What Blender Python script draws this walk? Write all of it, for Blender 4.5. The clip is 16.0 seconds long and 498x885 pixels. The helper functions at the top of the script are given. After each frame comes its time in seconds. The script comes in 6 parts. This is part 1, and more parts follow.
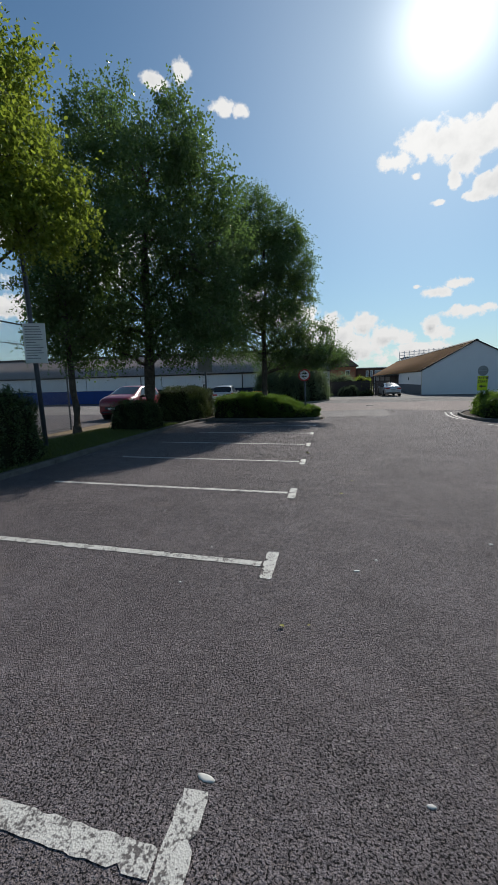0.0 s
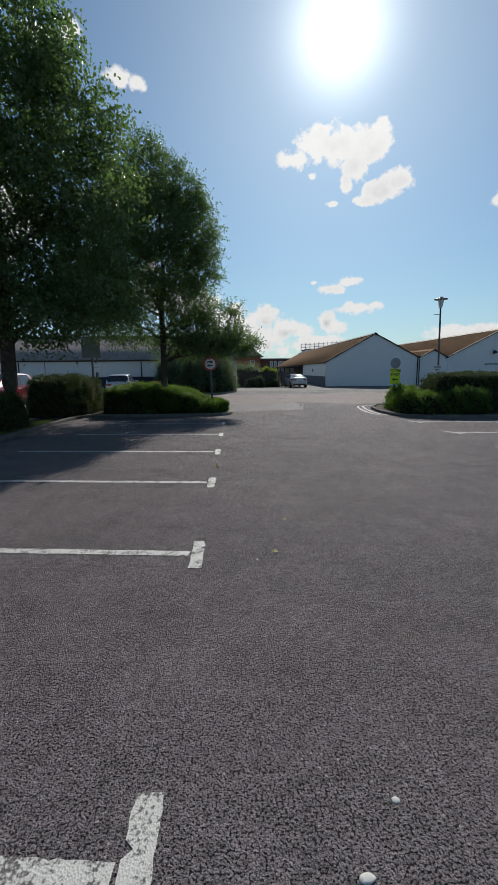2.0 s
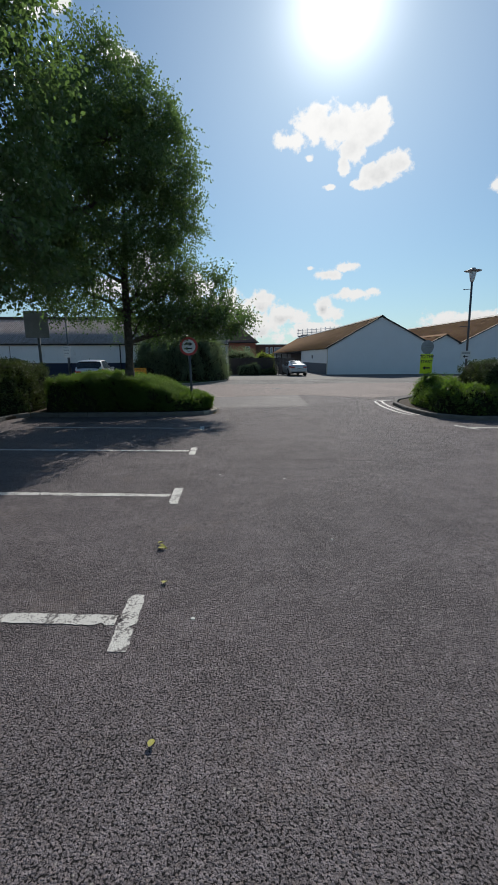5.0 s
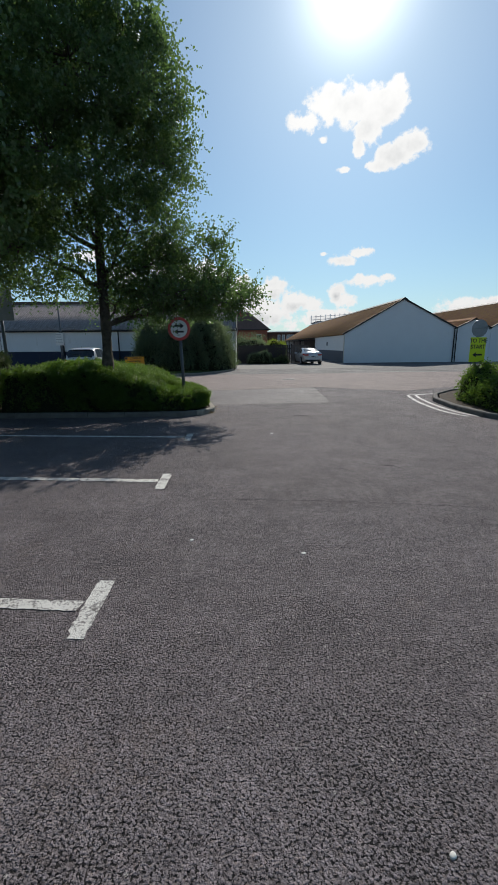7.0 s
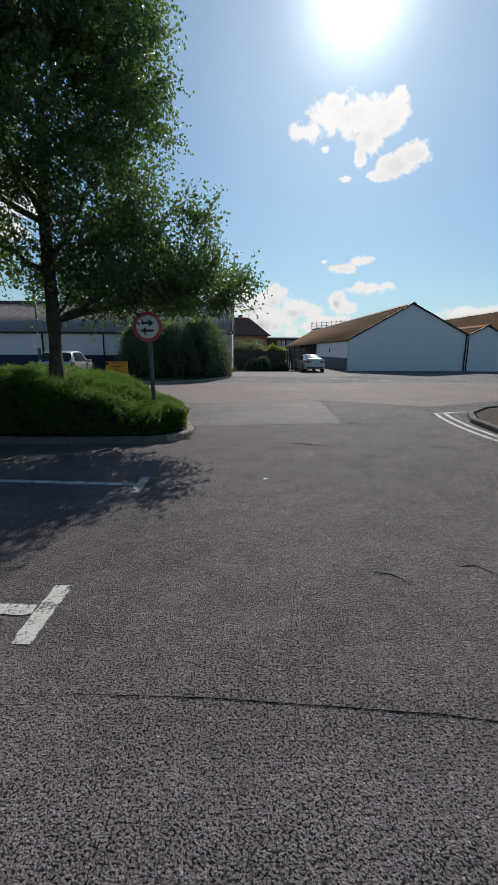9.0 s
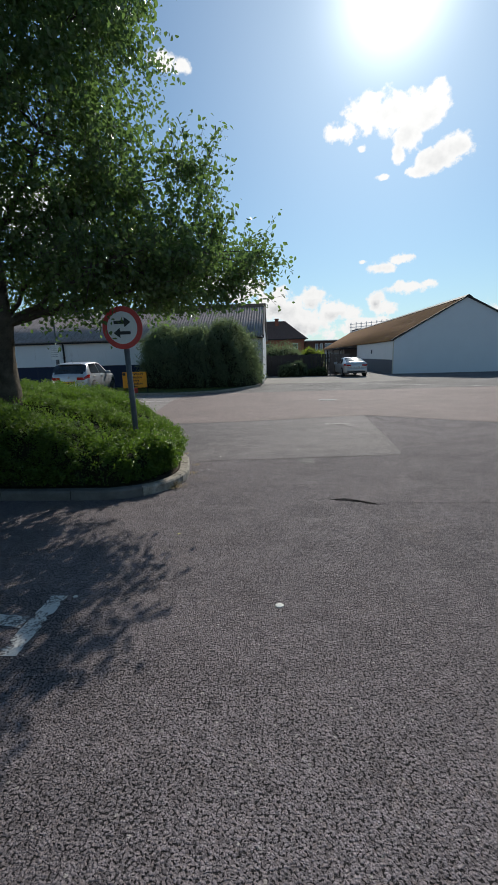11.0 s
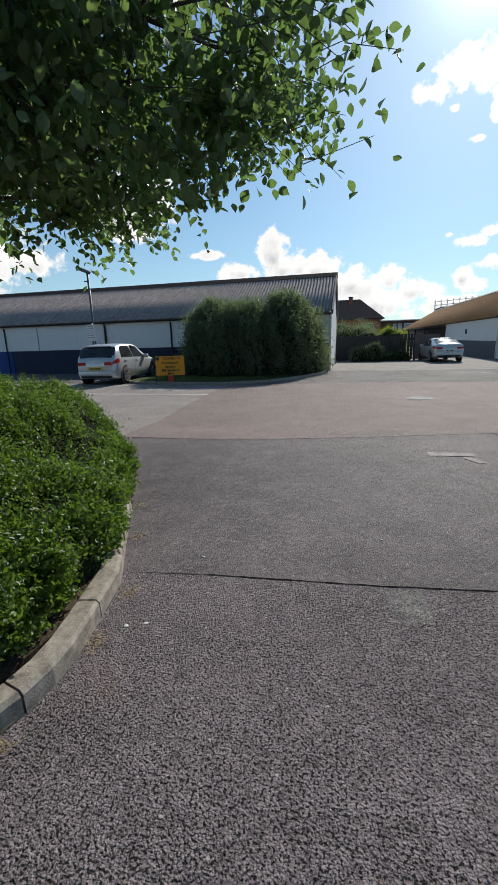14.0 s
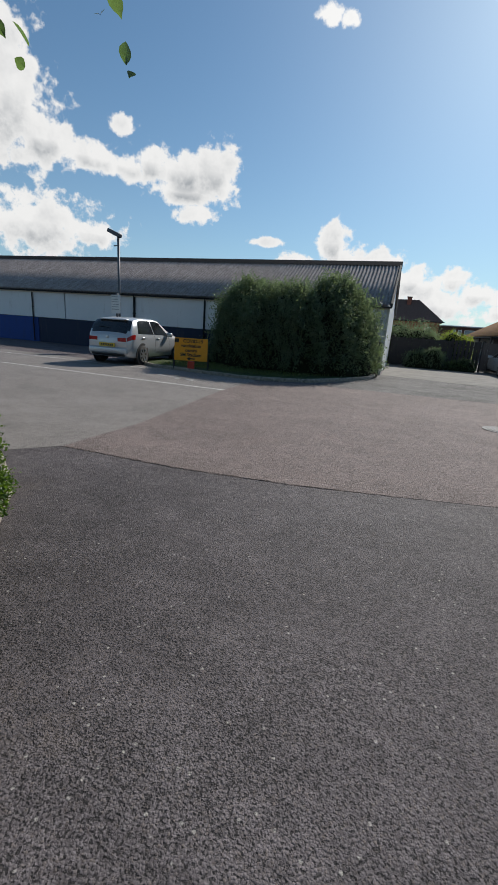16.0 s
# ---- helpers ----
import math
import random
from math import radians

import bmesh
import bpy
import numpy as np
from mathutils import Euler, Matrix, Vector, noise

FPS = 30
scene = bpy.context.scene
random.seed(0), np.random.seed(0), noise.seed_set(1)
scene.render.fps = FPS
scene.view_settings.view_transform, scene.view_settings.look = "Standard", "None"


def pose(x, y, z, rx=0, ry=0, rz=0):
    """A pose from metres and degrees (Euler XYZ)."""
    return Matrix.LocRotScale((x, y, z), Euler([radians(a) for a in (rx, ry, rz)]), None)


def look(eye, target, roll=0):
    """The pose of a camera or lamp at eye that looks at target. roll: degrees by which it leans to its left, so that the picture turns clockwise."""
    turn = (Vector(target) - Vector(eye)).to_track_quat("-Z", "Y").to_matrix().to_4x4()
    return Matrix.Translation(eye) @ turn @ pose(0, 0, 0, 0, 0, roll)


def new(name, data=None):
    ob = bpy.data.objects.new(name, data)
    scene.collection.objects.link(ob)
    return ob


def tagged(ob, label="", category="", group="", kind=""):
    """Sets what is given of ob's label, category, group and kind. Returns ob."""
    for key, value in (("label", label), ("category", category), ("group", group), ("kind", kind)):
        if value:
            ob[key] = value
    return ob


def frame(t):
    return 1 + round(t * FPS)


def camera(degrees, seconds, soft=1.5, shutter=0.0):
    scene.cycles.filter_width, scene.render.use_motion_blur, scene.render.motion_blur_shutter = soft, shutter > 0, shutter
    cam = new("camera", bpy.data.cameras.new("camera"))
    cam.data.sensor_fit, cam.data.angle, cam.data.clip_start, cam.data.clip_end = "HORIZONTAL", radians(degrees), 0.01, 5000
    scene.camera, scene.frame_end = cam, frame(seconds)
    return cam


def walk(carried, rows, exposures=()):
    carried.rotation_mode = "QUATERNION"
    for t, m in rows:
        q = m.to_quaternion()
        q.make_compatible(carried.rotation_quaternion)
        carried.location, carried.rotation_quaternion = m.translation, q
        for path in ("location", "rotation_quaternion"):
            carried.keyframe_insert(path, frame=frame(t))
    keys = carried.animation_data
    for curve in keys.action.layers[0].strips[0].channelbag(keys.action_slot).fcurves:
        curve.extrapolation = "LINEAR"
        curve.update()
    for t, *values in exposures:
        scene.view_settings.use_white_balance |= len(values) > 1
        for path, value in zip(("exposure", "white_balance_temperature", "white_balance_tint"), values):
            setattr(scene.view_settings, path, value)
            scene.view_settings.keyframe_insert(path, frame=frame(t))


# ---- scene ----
cam = camera(62.2, 16.0, 0.9)

PATH = [
    (0, (0.531, -1.203, 1.648), (0.151, 0.739, 1.362), -1.5),
    (0.5, (0.446, -0.562, 1.629), (-0.009, 1.366, 1.354), -0.3),
    (1, (0.385, 0.036, 1.622), (-0.107, 1.951, 1.324), -2.1),
    (1.5, (0.312, 0.636, 1.633), (0.06, 2.593, 1.307), -1.6),
    (2, (0.355, 1.228, 1.652), (0.424, 3.197, 1.309), -0.5),
    (2.5, (0.455, 1.829, 1.641), (0.543, 3.796, 1.293), -0.1),
    (3, (0.481, 2.442, 1.644), (0.617, 4.407, 1.294), 1.6),
    (3.5, (0.572, 3.071, 1.634), (0.686, 5.036, 1.281), 1.0),
    (4, (0.604, 3.667, 1.619), (0.708, 5.63, 1.251), 0.1),
    (6.3, (0.795, 6.566, 1.545), (0.851, 8.507, 1.065), -0.7),
    (6.5, (0.83, 6.798, 1.526), (0.867, 8.737, 1.035), -1.0),
    (7, (0.919, 7.419, 1.53), (0.952, 9.366, 1.072), -0.5),
    (7.5, (0.97, 7.999, 1.554), (1.058, 9.947, 1.109), 0.3),
    (8, (1.056, 8.637, 1.529), (1.145, 10.586, 1.086), 0.5),
    (8.2, (1.053, 8.885, 1.502), (1.141, 10.835, 1.066), 1.0),
    (10.3, (1.368, 11.392, 1.51), (1.317, 13.345, 1.084), -1.6),
    (10.5, (1.368, 11.648, 1.525), (1.299, 13.606, 1.123), -0.3),
    (11, (1.464, 12.291, 1.52), (1.315, 14.243, 1.112), -1.6),
    (11.5, (1.528, 12.898, 1.477), (1.208, 14.826, 1.051), -2.4),
    (12, (1.545, 13.502, 1.494), (1.252, 15.428, 1.044), -1.1),
    (12.5, (1.584, 14.124, 1.488), (1.242, 16.049, 1.067), 0.3),
    (13, (1.568, 14.712, 1.462), (1.231, 16.638, 1.04), 0.9),
    (13.5, (1.589, 15.385, 1.486), (1.182, 17.295, 1.056), -0.9),
    (14, (1.5, 16.051, 1.454), (1.031, 17.935, 0.974), -1.7),
    (14.5, (1.469, 16.695, 1.39), (0.969, 18.565, 0.89), -3.5),
    (15, (1.428, 17.195, 1.382), (0.919, 19.036, 0.789), -0.2),
    (15.5, (1.406, 17.803, 1.393), (0.867, 19.648, 0.84), 0.4),
    (16, (1.274, 18.397, 1.4), (0.646, 20.221, 0.869), 4.1),
]
walk(cam, [(t, look(eye, target, roll)) for t, eye, target, roll in PATH], [(0, -0.15, 6500, 10), (3.5, -0.2, 6500, 10), (6.5, 0.0, 6500, 10), (8, -0.12, 6500, 10), (12.5, 0.17, 6500, 10), (14.5, 0.23, 6600, 10), (16, 0.0, 6500, 10)])

# ---- light ----
SUN_AZ, SUN_EL = 13.3, 34.6          # degrees from +y towards +x, and above the horizon
sun_way = Vector((math.sin(radians(SUN_AZ)) * math.cos(radians(SUN_EL)), math.cos(radians(SUN_AZ)) * math.cos(radians(SUN_EL)), math.sin(radians(SUN_EL))))
sun = new("sun", bpy.data.lights.new("sun", "SUN"))
sun.data.energy, sun.data.angle, sun.data.color = 4.2, radians(0.53), (1.0, 0.95, 0.87)
sun.matrix_world = look(sun_way * 60, (0, 0, 0))
scene.view_settings.exposure = 0.0

# clouds as puffs: azimuth, elevation, half width, half height, all in degrees
BRIGHT_CLOUDS = [
    (8.3, 24.3, 2.1, 1.0), (10.8, 25.5, 2.2, 1.5), (13.8, 25.3, 2.4, 1.6), (17.0, 25.3, 2.2, 1.6), (18.2, 26.1, 1.2, 1.1), (15.2, 23.2, 1.4, 1.2), (14.4, 21.7, 0.7, 1.1), (10.2, 22.7, 0.6, 0.5),
    (20.6, 21.4, 1.6, 0.9), (18.4, 20.5, 1.8, 0.9), (16.8, 19.8, 1.2, 0.6), (13.0, 19.7, 0.8, 0.3), (31.8, 17.7, 1.2, 0.8),
]
SMALL_CLOUDS = [
    (13.2, 10.2, 1.7, 0.6), (15.2, 10.9, 1.1, 0.6), (10.7, 11.1, 0.5, 0.3), (16.6, 7.8, 2.2, 0.7), (18.4, 8.1, 1.0, 0.5), (28.5, 4.2, 4.0, 1.1), (35.0, 4.0, 3.0, 1.5),
    (-18.3, 33.6, 1.2, 0.9), (-21.5, 32.6, 1.4, 0.8), (-13.5, 30.9, 1.4, 0.8), (-11.0, 30.5, 1.0, 0.6),
]
BANK_CLOUDS = [
    (4.6, 7.0, 2.1, 1.5), (7.4, 5.4, 2.3, 1.3), (9.6, 5.0, 1.4, 0.8), (12.4, 6.5, 1.0, 1.1), (13.5, 5.6, 1.8, 0.8), (11.0, 3.6, 3.5, 1.1), (4.0, 4.0, 4.0, 2.0), (0.6, 6.4, 3.0, 2.0),
    (-4.2, 8.6, 2.8, 1.6), (-10.4, 10.6, 1.7, 2.2), (-8.2, 8.8, 3.2, 1.5), (-14.5, 8.6, 2.4, 1.1), (-18.6, 10.6, 2.0, 0.5), (-1.2, 6.6, 3.0, 1.7),
]
CUMULUS = [
    (-48.5, 21.0, 4.6, 6.0), (-44.6, 17.6, 2.8, 2.0), (-39.5, 17.0, 3.6, 1.5), (-35.5, 16.8, 2.6, 1.3), (-32.8, 17.4, 2.6, 2.2), (-29.3, 17.0, 3.4, 2.2), (-25.8, 17.2, 3.0, 2.8), (-28.5, 15.1, 5.0, 1.3),
    (-36.2, 20.4, 1.6, 0.8), (-27.3, 12.9, 2.5, 1.0), (-46.0, 9.6, 6.8, 3.1), (-39.8, 9.4, 3.0, 1.7), (-54.0, 9.0, 6.0, 3.0), (-62.0, 15.0, 7.0, 3.0),
]
CLOUD_LIGHT, CLOUD_GREY = 0.86, 0.42
world = bpy.data.worlds.new("sky")
scene.world = world
world.use_nodes = True
wn, wl = world.node_tree.nodes, world.node_tree.links
wn.clear()


def wmath(op, a, b=None, c=None, clamp=False):
    node = wn.new("ShaderNodeMath")
    node.operation, node.use_clamp = op, clamp
    for k, v in enumerate((a, b, c)):
        if v is None:
            continue
        if isinstance(v, (int, float)):
            node.inputs[k].default_value = v
        else:
            wl.new(v, node.inputs[k])
    return node.outputs[0]


def build_sky():
    sky = wn.new("ShaderNodeTexSky")
    sky.sky_type, sky.sun_disc = "NISHITA", False
    sky.sun_elevation, sky.sun_rotation = radians(SUN_EL), radians(SUN_AZ)
    sky.air_density, sky.dust_density, sky.ozone_density = 1.0, 0.25, 2.2
    coord = wn.new("ShaderNodeTexCoord")
    sep = wn.new("ShaderNodeSeparateXYZ")
    wl.new(coord.outputs["Generated"], sep.inputs[0])
    az = wmath("MULTIPLY", wmath("ARCTAN2", sep.outputs[0], sep.outputs[1]), 57.2958)
    el = wmath("MULTIPLY", wmath("ARCSINE", sep.outputs[2]), 57.2958)
    noises = []
    for scale, detail in ((12.0, 4.0), (34.0, 8.0)):
        n = wn.new("ShaderNodeTexNoise")
        n.inputs["Scale"].default_value, n.inputs["Detail"].default_value, n.inputs["Roughness"].default_value = scale, detail, 0.62
        wl.new(coord.outputs["Generated"], n.inputs["Vector"])
        noises.append(n.outputs[0])
    wobble = wmath("ADD", wmath("MULTIPLY", wmath("SUBTRACT", noises[0], 0.5), 1.9), wmath("MULTIPLY", wmath("SUBTRACT", noises[1], 0.5), 2.6))
    flat = wn.new("ShaderNodeCombineXYZ")
    wl.new(az, flat.inputs[0])
    wl.new(el, flat.inputs[1])
    nearest, low = None, None
    for group, puffs in enumerate((BRIGHT_CLOUDS, SMALL_CLOUDS, BANK_CLOUDS, CUMULUS)):
        for a, e, w, h in puffs:
            at = wn.new("ShaderNodeVectorMath")
            at.operation = "MULTIPLY_ADD"
            wl.new(flat.outputs[0], at.inputs[0])
            at.inputs[1].default_value, at.inputs[2].default_value = (1 / w, 1 / h, 0), (-a / w, -e / h, 0)
            far = wn.new("ShaderNodeVectorMath")
            far.operation = "LENGTH"
            wl.new(at.outputs[0], far.inputs[0])
            r = far.outputs["Value"]
            nearest = r if nearest is None else wmath("MINIMUM", nearest, r)
            if group > 1 and h > 1.0:
                under = wmath("SUBTRACT", wmath("MULTIPLY", wmath("SUBTRACT", e + 0.1 * h, el), 0.8 / h), wmath("MULTIPLY", wmath("MAXIMUM", wmath("SUBTRACT", r, 0.5), 0.0), 1.6))
                low = under if low is None else wmath("MAXIMUM", low, under)
    edge = wmath("ADD", wmath("SUBTRACT", 1.12, nearest), wobble)
    mask = wn.new("ShaderNodeMapRange")
    mask.interpolation_type = "SMOOTHSTEP"
    mask.inputs[1].default_value, mask.inputs[2].default_value = -0.18, 0.34
    wl.new(edge, mask.inputs[0])
    # the underside of a cloud is greyer than its lit top
    soft = wmath("MULTIPLY", wmath("ADD", wmath("MAXIMUM", low, 0.0), wmath("MULTIPLY", wmath("SUBTRACT", noises[0], 0.45), 0.9)), 1.6)
    grey = wmath("MULTIPLY", soft, wmath("MULTIPLY", edge, 0.9, clamp=True), clamp=True)
    cloud = wn.new("ShaderNodeMix")
    cloud.data_type = "RGBA"
    cloud.inputs[6].default_value, cloud.inputs[7].default_value = (CLOUD_LIGHT, CLOUD_LIGHT, CLOUD_LIGHT * 0.99, 1), (CLOUD_GREY * 0.92, CLOUD_GREY * 0.98, CLOUD_GREY * 1.04, 1)
    wl.new(grey, cloud.inputs[0])
    # the sky is brightest and whitest round the sun
    dot = wn.new("ShaderNodeVectorMath")
    dot.operation = "DOT_PRODUCT"
    norm = wn.new("ShaderNodeVectorMath")
    norm.operation = "NORMALIZE"
    wl.new(coord.outputs["Generated"], norm.inputs[0])
    wl.new(norm.outputs[0], dot.inputs[0])
    dot.inputs[1].default_value = sun_way
    near = wmath("MAXIMUM", dot.outputs["Value"], 0.0)
    glow = wmath("ADD", wmath("MULTIPLY", wmath("POWER", near, 330.0), 1.0), wmath("MULTIPLY", wmath("POWER", near, 13.0), 0.19))
    scaled = wn.new("ShaderNodeMix")
    scaled.data_type, scaled.blend_type = "RGBA", "MULTIPLY"
    scaled.inputs[0].default_value = 1.0
    scaled.inputs[7].default_value = (SKY * 0.79, SKY * 1.05, SKY * 1.12, 1)
    wl.new(sky.outputs[0], scaled.inputs[6])
    # pale haze low down
    haze = wn.new("ShaderNodeMix")
    haze.data_type = "RGBA"
    haze.inputs[7].default_value = (0.44, 0.56, 0.66, 1)
    wl.new(wmath("MULTIPLY", wmath("POWER", 2.718, wmath("DIVIDE", wmath("MAXIMUM", el, 0.0), -11.0)), 0.6), haze.inputs[0])
    wl.new(scaled.outputs[2], haze.inputs[6])
    both = wn.new("ShaderNodeMix")
    both.data_type = "RGBA"
    wl.new(mask.outputs[0], both.inputs[0])
    wl.new(haze.outputs[2], both.inputs[6])
    wl.new(cloud.outputs[2], both.inputs[7])
    halo = wn.new("ShaderNodeMix")
    halo.data_type, halo.blend_type = "RGBA", "ADD"
    halo.inputs[0].default_value = 1.0
    wl.new(both.outputs[2], halo.inputs[6])
    tint = wn.new("ShaderNodeCombineColor")
    for k, f in enumerate((1.0, 0.99, 0.96)):
        wl.new(wmath("MULTIPLY", glow, f), tint.inputs[k])
    wl.new(tint.outputs[0], halo.inputs[7])
    back = wn.new("ShaderNodeBackground")
    back.inputs[1].default_value = 1.0
    out = wn.new("ShaderNodeOutputWorld")
    wl.new(halo.outputs[2], back.inputs[0])
    wl.new(back.outputs[0], out.inputs[0])


SKY = 0.082
build_sky()

# ---- materials ----


class Nodes:
    """A node material under construction."""

    def __init__(self, name, rough=0.8, metal=0.0, spec=0.5):
        self.m = bpy.data.materials.new(name)
        self.m.use_nodes = True
        self.t = self.m.node_tree
        self.b = self.t.nodes["Principled BSDF"]
        self.b.inputs["Roughness"].default_value = rough
        self.b.inputs["Metallic"].default_value = metal
        self.b.inputs["Specular IOR Level"].default_value = spec
        self.co = self.t.nodes.new("ShaderNodeTexCoord").outputs["Object"]

    def link(self, a, b):
        self.t.links.new(a, b)

    def noise(self, scale, detail=4.0, rough=0.6, stretch=None):
        n = self.t.nodes.new("ShaderNodeTexNoise")
        n.inputs["Scale"].default_value, n.inputs["Detail"].default_value, n.inputs["Roughness"].default_value = scale, detail, rough
        co = self.co
        if stretch:
            mp = self.t.nodes.new("ShaderNodeMapping")
            mp.inputs["Scale"].default_value = stretch
            self.link(self.co, mp.inputs[0])
            co = mp.outputs[0]
        self.link(co, n.inputs["Vector"])
        return n.outputs[0]

    def cells(self, scale, feature="F1"):
        n = self.t.nodes.new("ShaderNodeTexVoronoi")
        n.feature = feature
        n.inputs["Scale"].default_value = scale
        self.link(self.co, n.inputs["Vector"])
        return n

    def range(self, v, a, b, c=0.0, d=1.0):
        n = self.t.nodes.new("ShaderNodeMapRange")
        for k, x in enumerate((a, b, c, d)):
            n.inputs[k + 1].default_value = x
        self.link(v, n.inputs[0])
        return n.outputs[0]

    def mix(self, f, a, b, kind="MIX"):
        n = self.t.nodes.new("ShaderNodeMix")
        n.data_type, n.blend_type = "RGBA", kind
        for k, v in ((0, f), (6, a), (7, b)):
            if isinstance(v, (int, float)):
                n.inputs[k].default_value = v
            elif isinstance(v, tuple):
                n.inputs[k].default_value = (*v, 1)
            else:
                self.link(v, n.inputs[k])
        return n.outputs[2]

    def math(self, op, a, b):
        n = self.t.nodes.new("ShaderNodeMath")
        n.operation = op
        for k, v in enumerate((a, b)):
            if isinstance(v, (int, float)):
                n.inputs[k].default_value = v
            else:
                self.link(v, n.inputs[k])
        return n.outputs[0]

    def random(self, island=False):
        if island:
            return self.t.nodes.new("ShaderNodeNewGeometry").outputs["Random Per Island"]
        return self.t.nodes.new("ShaderNodeObjectInfo").outputs["Random"]

    def done(self, color, bump=None, strength=0.3, distance=0.01, rough=None):
        if isinstance(color, tuple):
            self.b.inputs["Base Color"].default_value = (*color, 1)
        else:
            self.link(color, self.b.inputs["Base Color"])
        if bump is not None:
            n = self.t.nodes.new("ShaderNodeBump")
            n.inputs["Strength"].default_value, n.inputs["Distance"].default_value = strength, distance
            self.link(bump, n.inputs["Height"])
            self.link(n.outputs[0], self.b.inputs["Normal"])
        if rough is not None:
            self.link(rough, self.b.inputs["Roughness"])
        return self.m


def plain(name, a, b, rough=0.6, scale=3.0, fine=60.0, bump=0.1, metal=0.0, spec=0.5, distance=0.004):
    """A surface of two near shades, mottled at a coarse and a fine scale."""
    n = Nodes(name, rough, metal, spec)
    f = n.math("ADD", n.math("MULTIPLY", n.noise(scale), 0.65), n.math("MULTIPLY", n.noise(fine), 0.35))
    return n.done(n.mix(n.range(f, 0.35, 0.65), a, b), n.noise(fine), bump, distance, n.range(f, 0.3, 0.7, max(rough - 0.08, 0.02), min(rough + 0.08, 1)))


def asphalt(name, dark, light, tint, stone, chips=0.5, rough=0.85, bump=0.8, stain=(0.75, 1.15), deep=0.006, spec=0.22, knot=(0.70, 1.26)):
    """Bitumen with stones of the given number to the metre."""
    n = Nodes(name, rough, 0, spec)
    warp = n.t.nodes.new("ShaderNodeVectorMath")
    warp.operation = "MULTIPLY_ADD"
    wob = n.t.nodes.new("ShaderNodeTexNoise")
    wob.inputs["Scale"].default_value = stone * 1.3
    n.link(n.co, wob.inputs["Vector"])
    n.link(wob.outputs["Color"], warp.inputs[0])
    warp.inputs[1].default_value = (0.55 / stone,) * 3
    n.link(n.co, warp.inputs[2])
    v = n.cells(stone)
    n.link(warp.outputs[0], v.inputs["Vector"])
    tone = n.t.nodes.new("ShaderNodeSeparateColor")
    n.link(v.outputs["Color"], tone.inputs[0])
    top = n.range(v.outputs["Distance"], 0.30, 0.66, 1.0, 0.0)
    mid = tuple(a * (1 - chips) + b * chips for a, b in zip(dark, light))
    col = n.mix(n.range(tone.outputs[0], 0.0, 1.0), mid, light)
    col = n.mix(n.math("MULTIPLY", n.range(tone.outputs[1], 0.75, 1.0), 0.5), col, tint)
    # dark bitumen between the stones and painted shade in uneven pits, crowding here and there
    crowd = n.range(n.noise(1.7, 5.0, 0.7), 0.35, 0.65, -0.03, 0.03)
    pits = n.math("ADD", n.noise(stone * 0.80, 3.0, 0.55), crowd)
    gap_shade = n.math("MAXIMUM", n.range(pits, 0.530, 0.580), n.math("MULTIPLY", n.range(v.outputs["Distance"], 0.44, 0.60), n.range(n.noise(stone * 0.5, 4.0, 0.7), 0.42, 0.58, 0.05, 0.5)))
    col = n.mix(gap_shade, col, dark)
    big = n.math("ADD", n.math("MULTIPLY", n.noise(0.42, 6.0, 0.65), 0.6), n.math("MULTIPLY", n.noise(2.3, 6.0, 0.65), 0.4))
    g = n.range(big, 0.36, 0.64, *stain)
    shade = n.t.nodes.new("ShaderNodeCombineColor")
    for k in range(3):
        n.link(g, shade.inputs[k])
    col = n.mix(1.0, col, shade.outputs[0], "MULTIPLY")
    # stones stand in loose knots, with bare hollows a hand wide between them
    knots = n.math("ADD", n.math("MULTIPLY", n.noise(stone * 0.055, 3.0, 0.7), 0.16), n.math("ADD", n.math("MULTIPLY", n.noise(stone * 0.15, 3.0, 0.7), 0.40), n.math("MULTIPLY", n.noise(stone * 0.36, 3.0, 0.6), 0.44)))
    g2 = n.range(knots, 0.41, 0.59, *knot)
    shade2 = n.t.nodes.new("ShaderNodeCombineColor")
    for k in range(3):
        n.link(g2, shade2.inputs[k])
    col = n.mix(1.0, col, shade2.outputs[0], "MULTIPLY")
    spark = n.cells(stone * 0.4)
    pick = n.t.nodes.new("ShaderNodeSeparateColor")
    n.link(spark.outputs["Color"], pick.inputs[0])
    chip = n.math("MULTIPLY", n.range(pick.outputs[0], 0.965, 0.97), n.range(spark.outputs["Distance"], 0.22, 0.34, 1.0, 0.0))
    col = n.mix(n.math("MULTIPLY", chip, 0.7), col, (0.42, 0.39, 0.35))
    dust = n.range(n.math("ADD", n.math("MULTIPLY", n.noise(0.9, 5.0, 0.7), 0.75), n.math("MULTIPLY", n.noise(24.0, 3.0, 0.6), 0.25)), 0.57, 0.70, 0.0, 0.45)
    col = n.mix(dust, col, tint)
    height = n.math("ADD", n.math("MULTIPLY", top, n.range(tone.outputs[2], 0.0, 1.0, 0.4, 1.0)), n.math("SUBTRACT", n.math("MULTIPLY", n.noise(stone * 3.0, 2.0), 0.25), n.math("MULTIPLY", n.range(pits, 0.50, 0.62), 0.8)))
    height = n.math("ADD", height, n.math("MULTIPLY", knots, 2.2))
    return n.done(col, height, bump, deep)


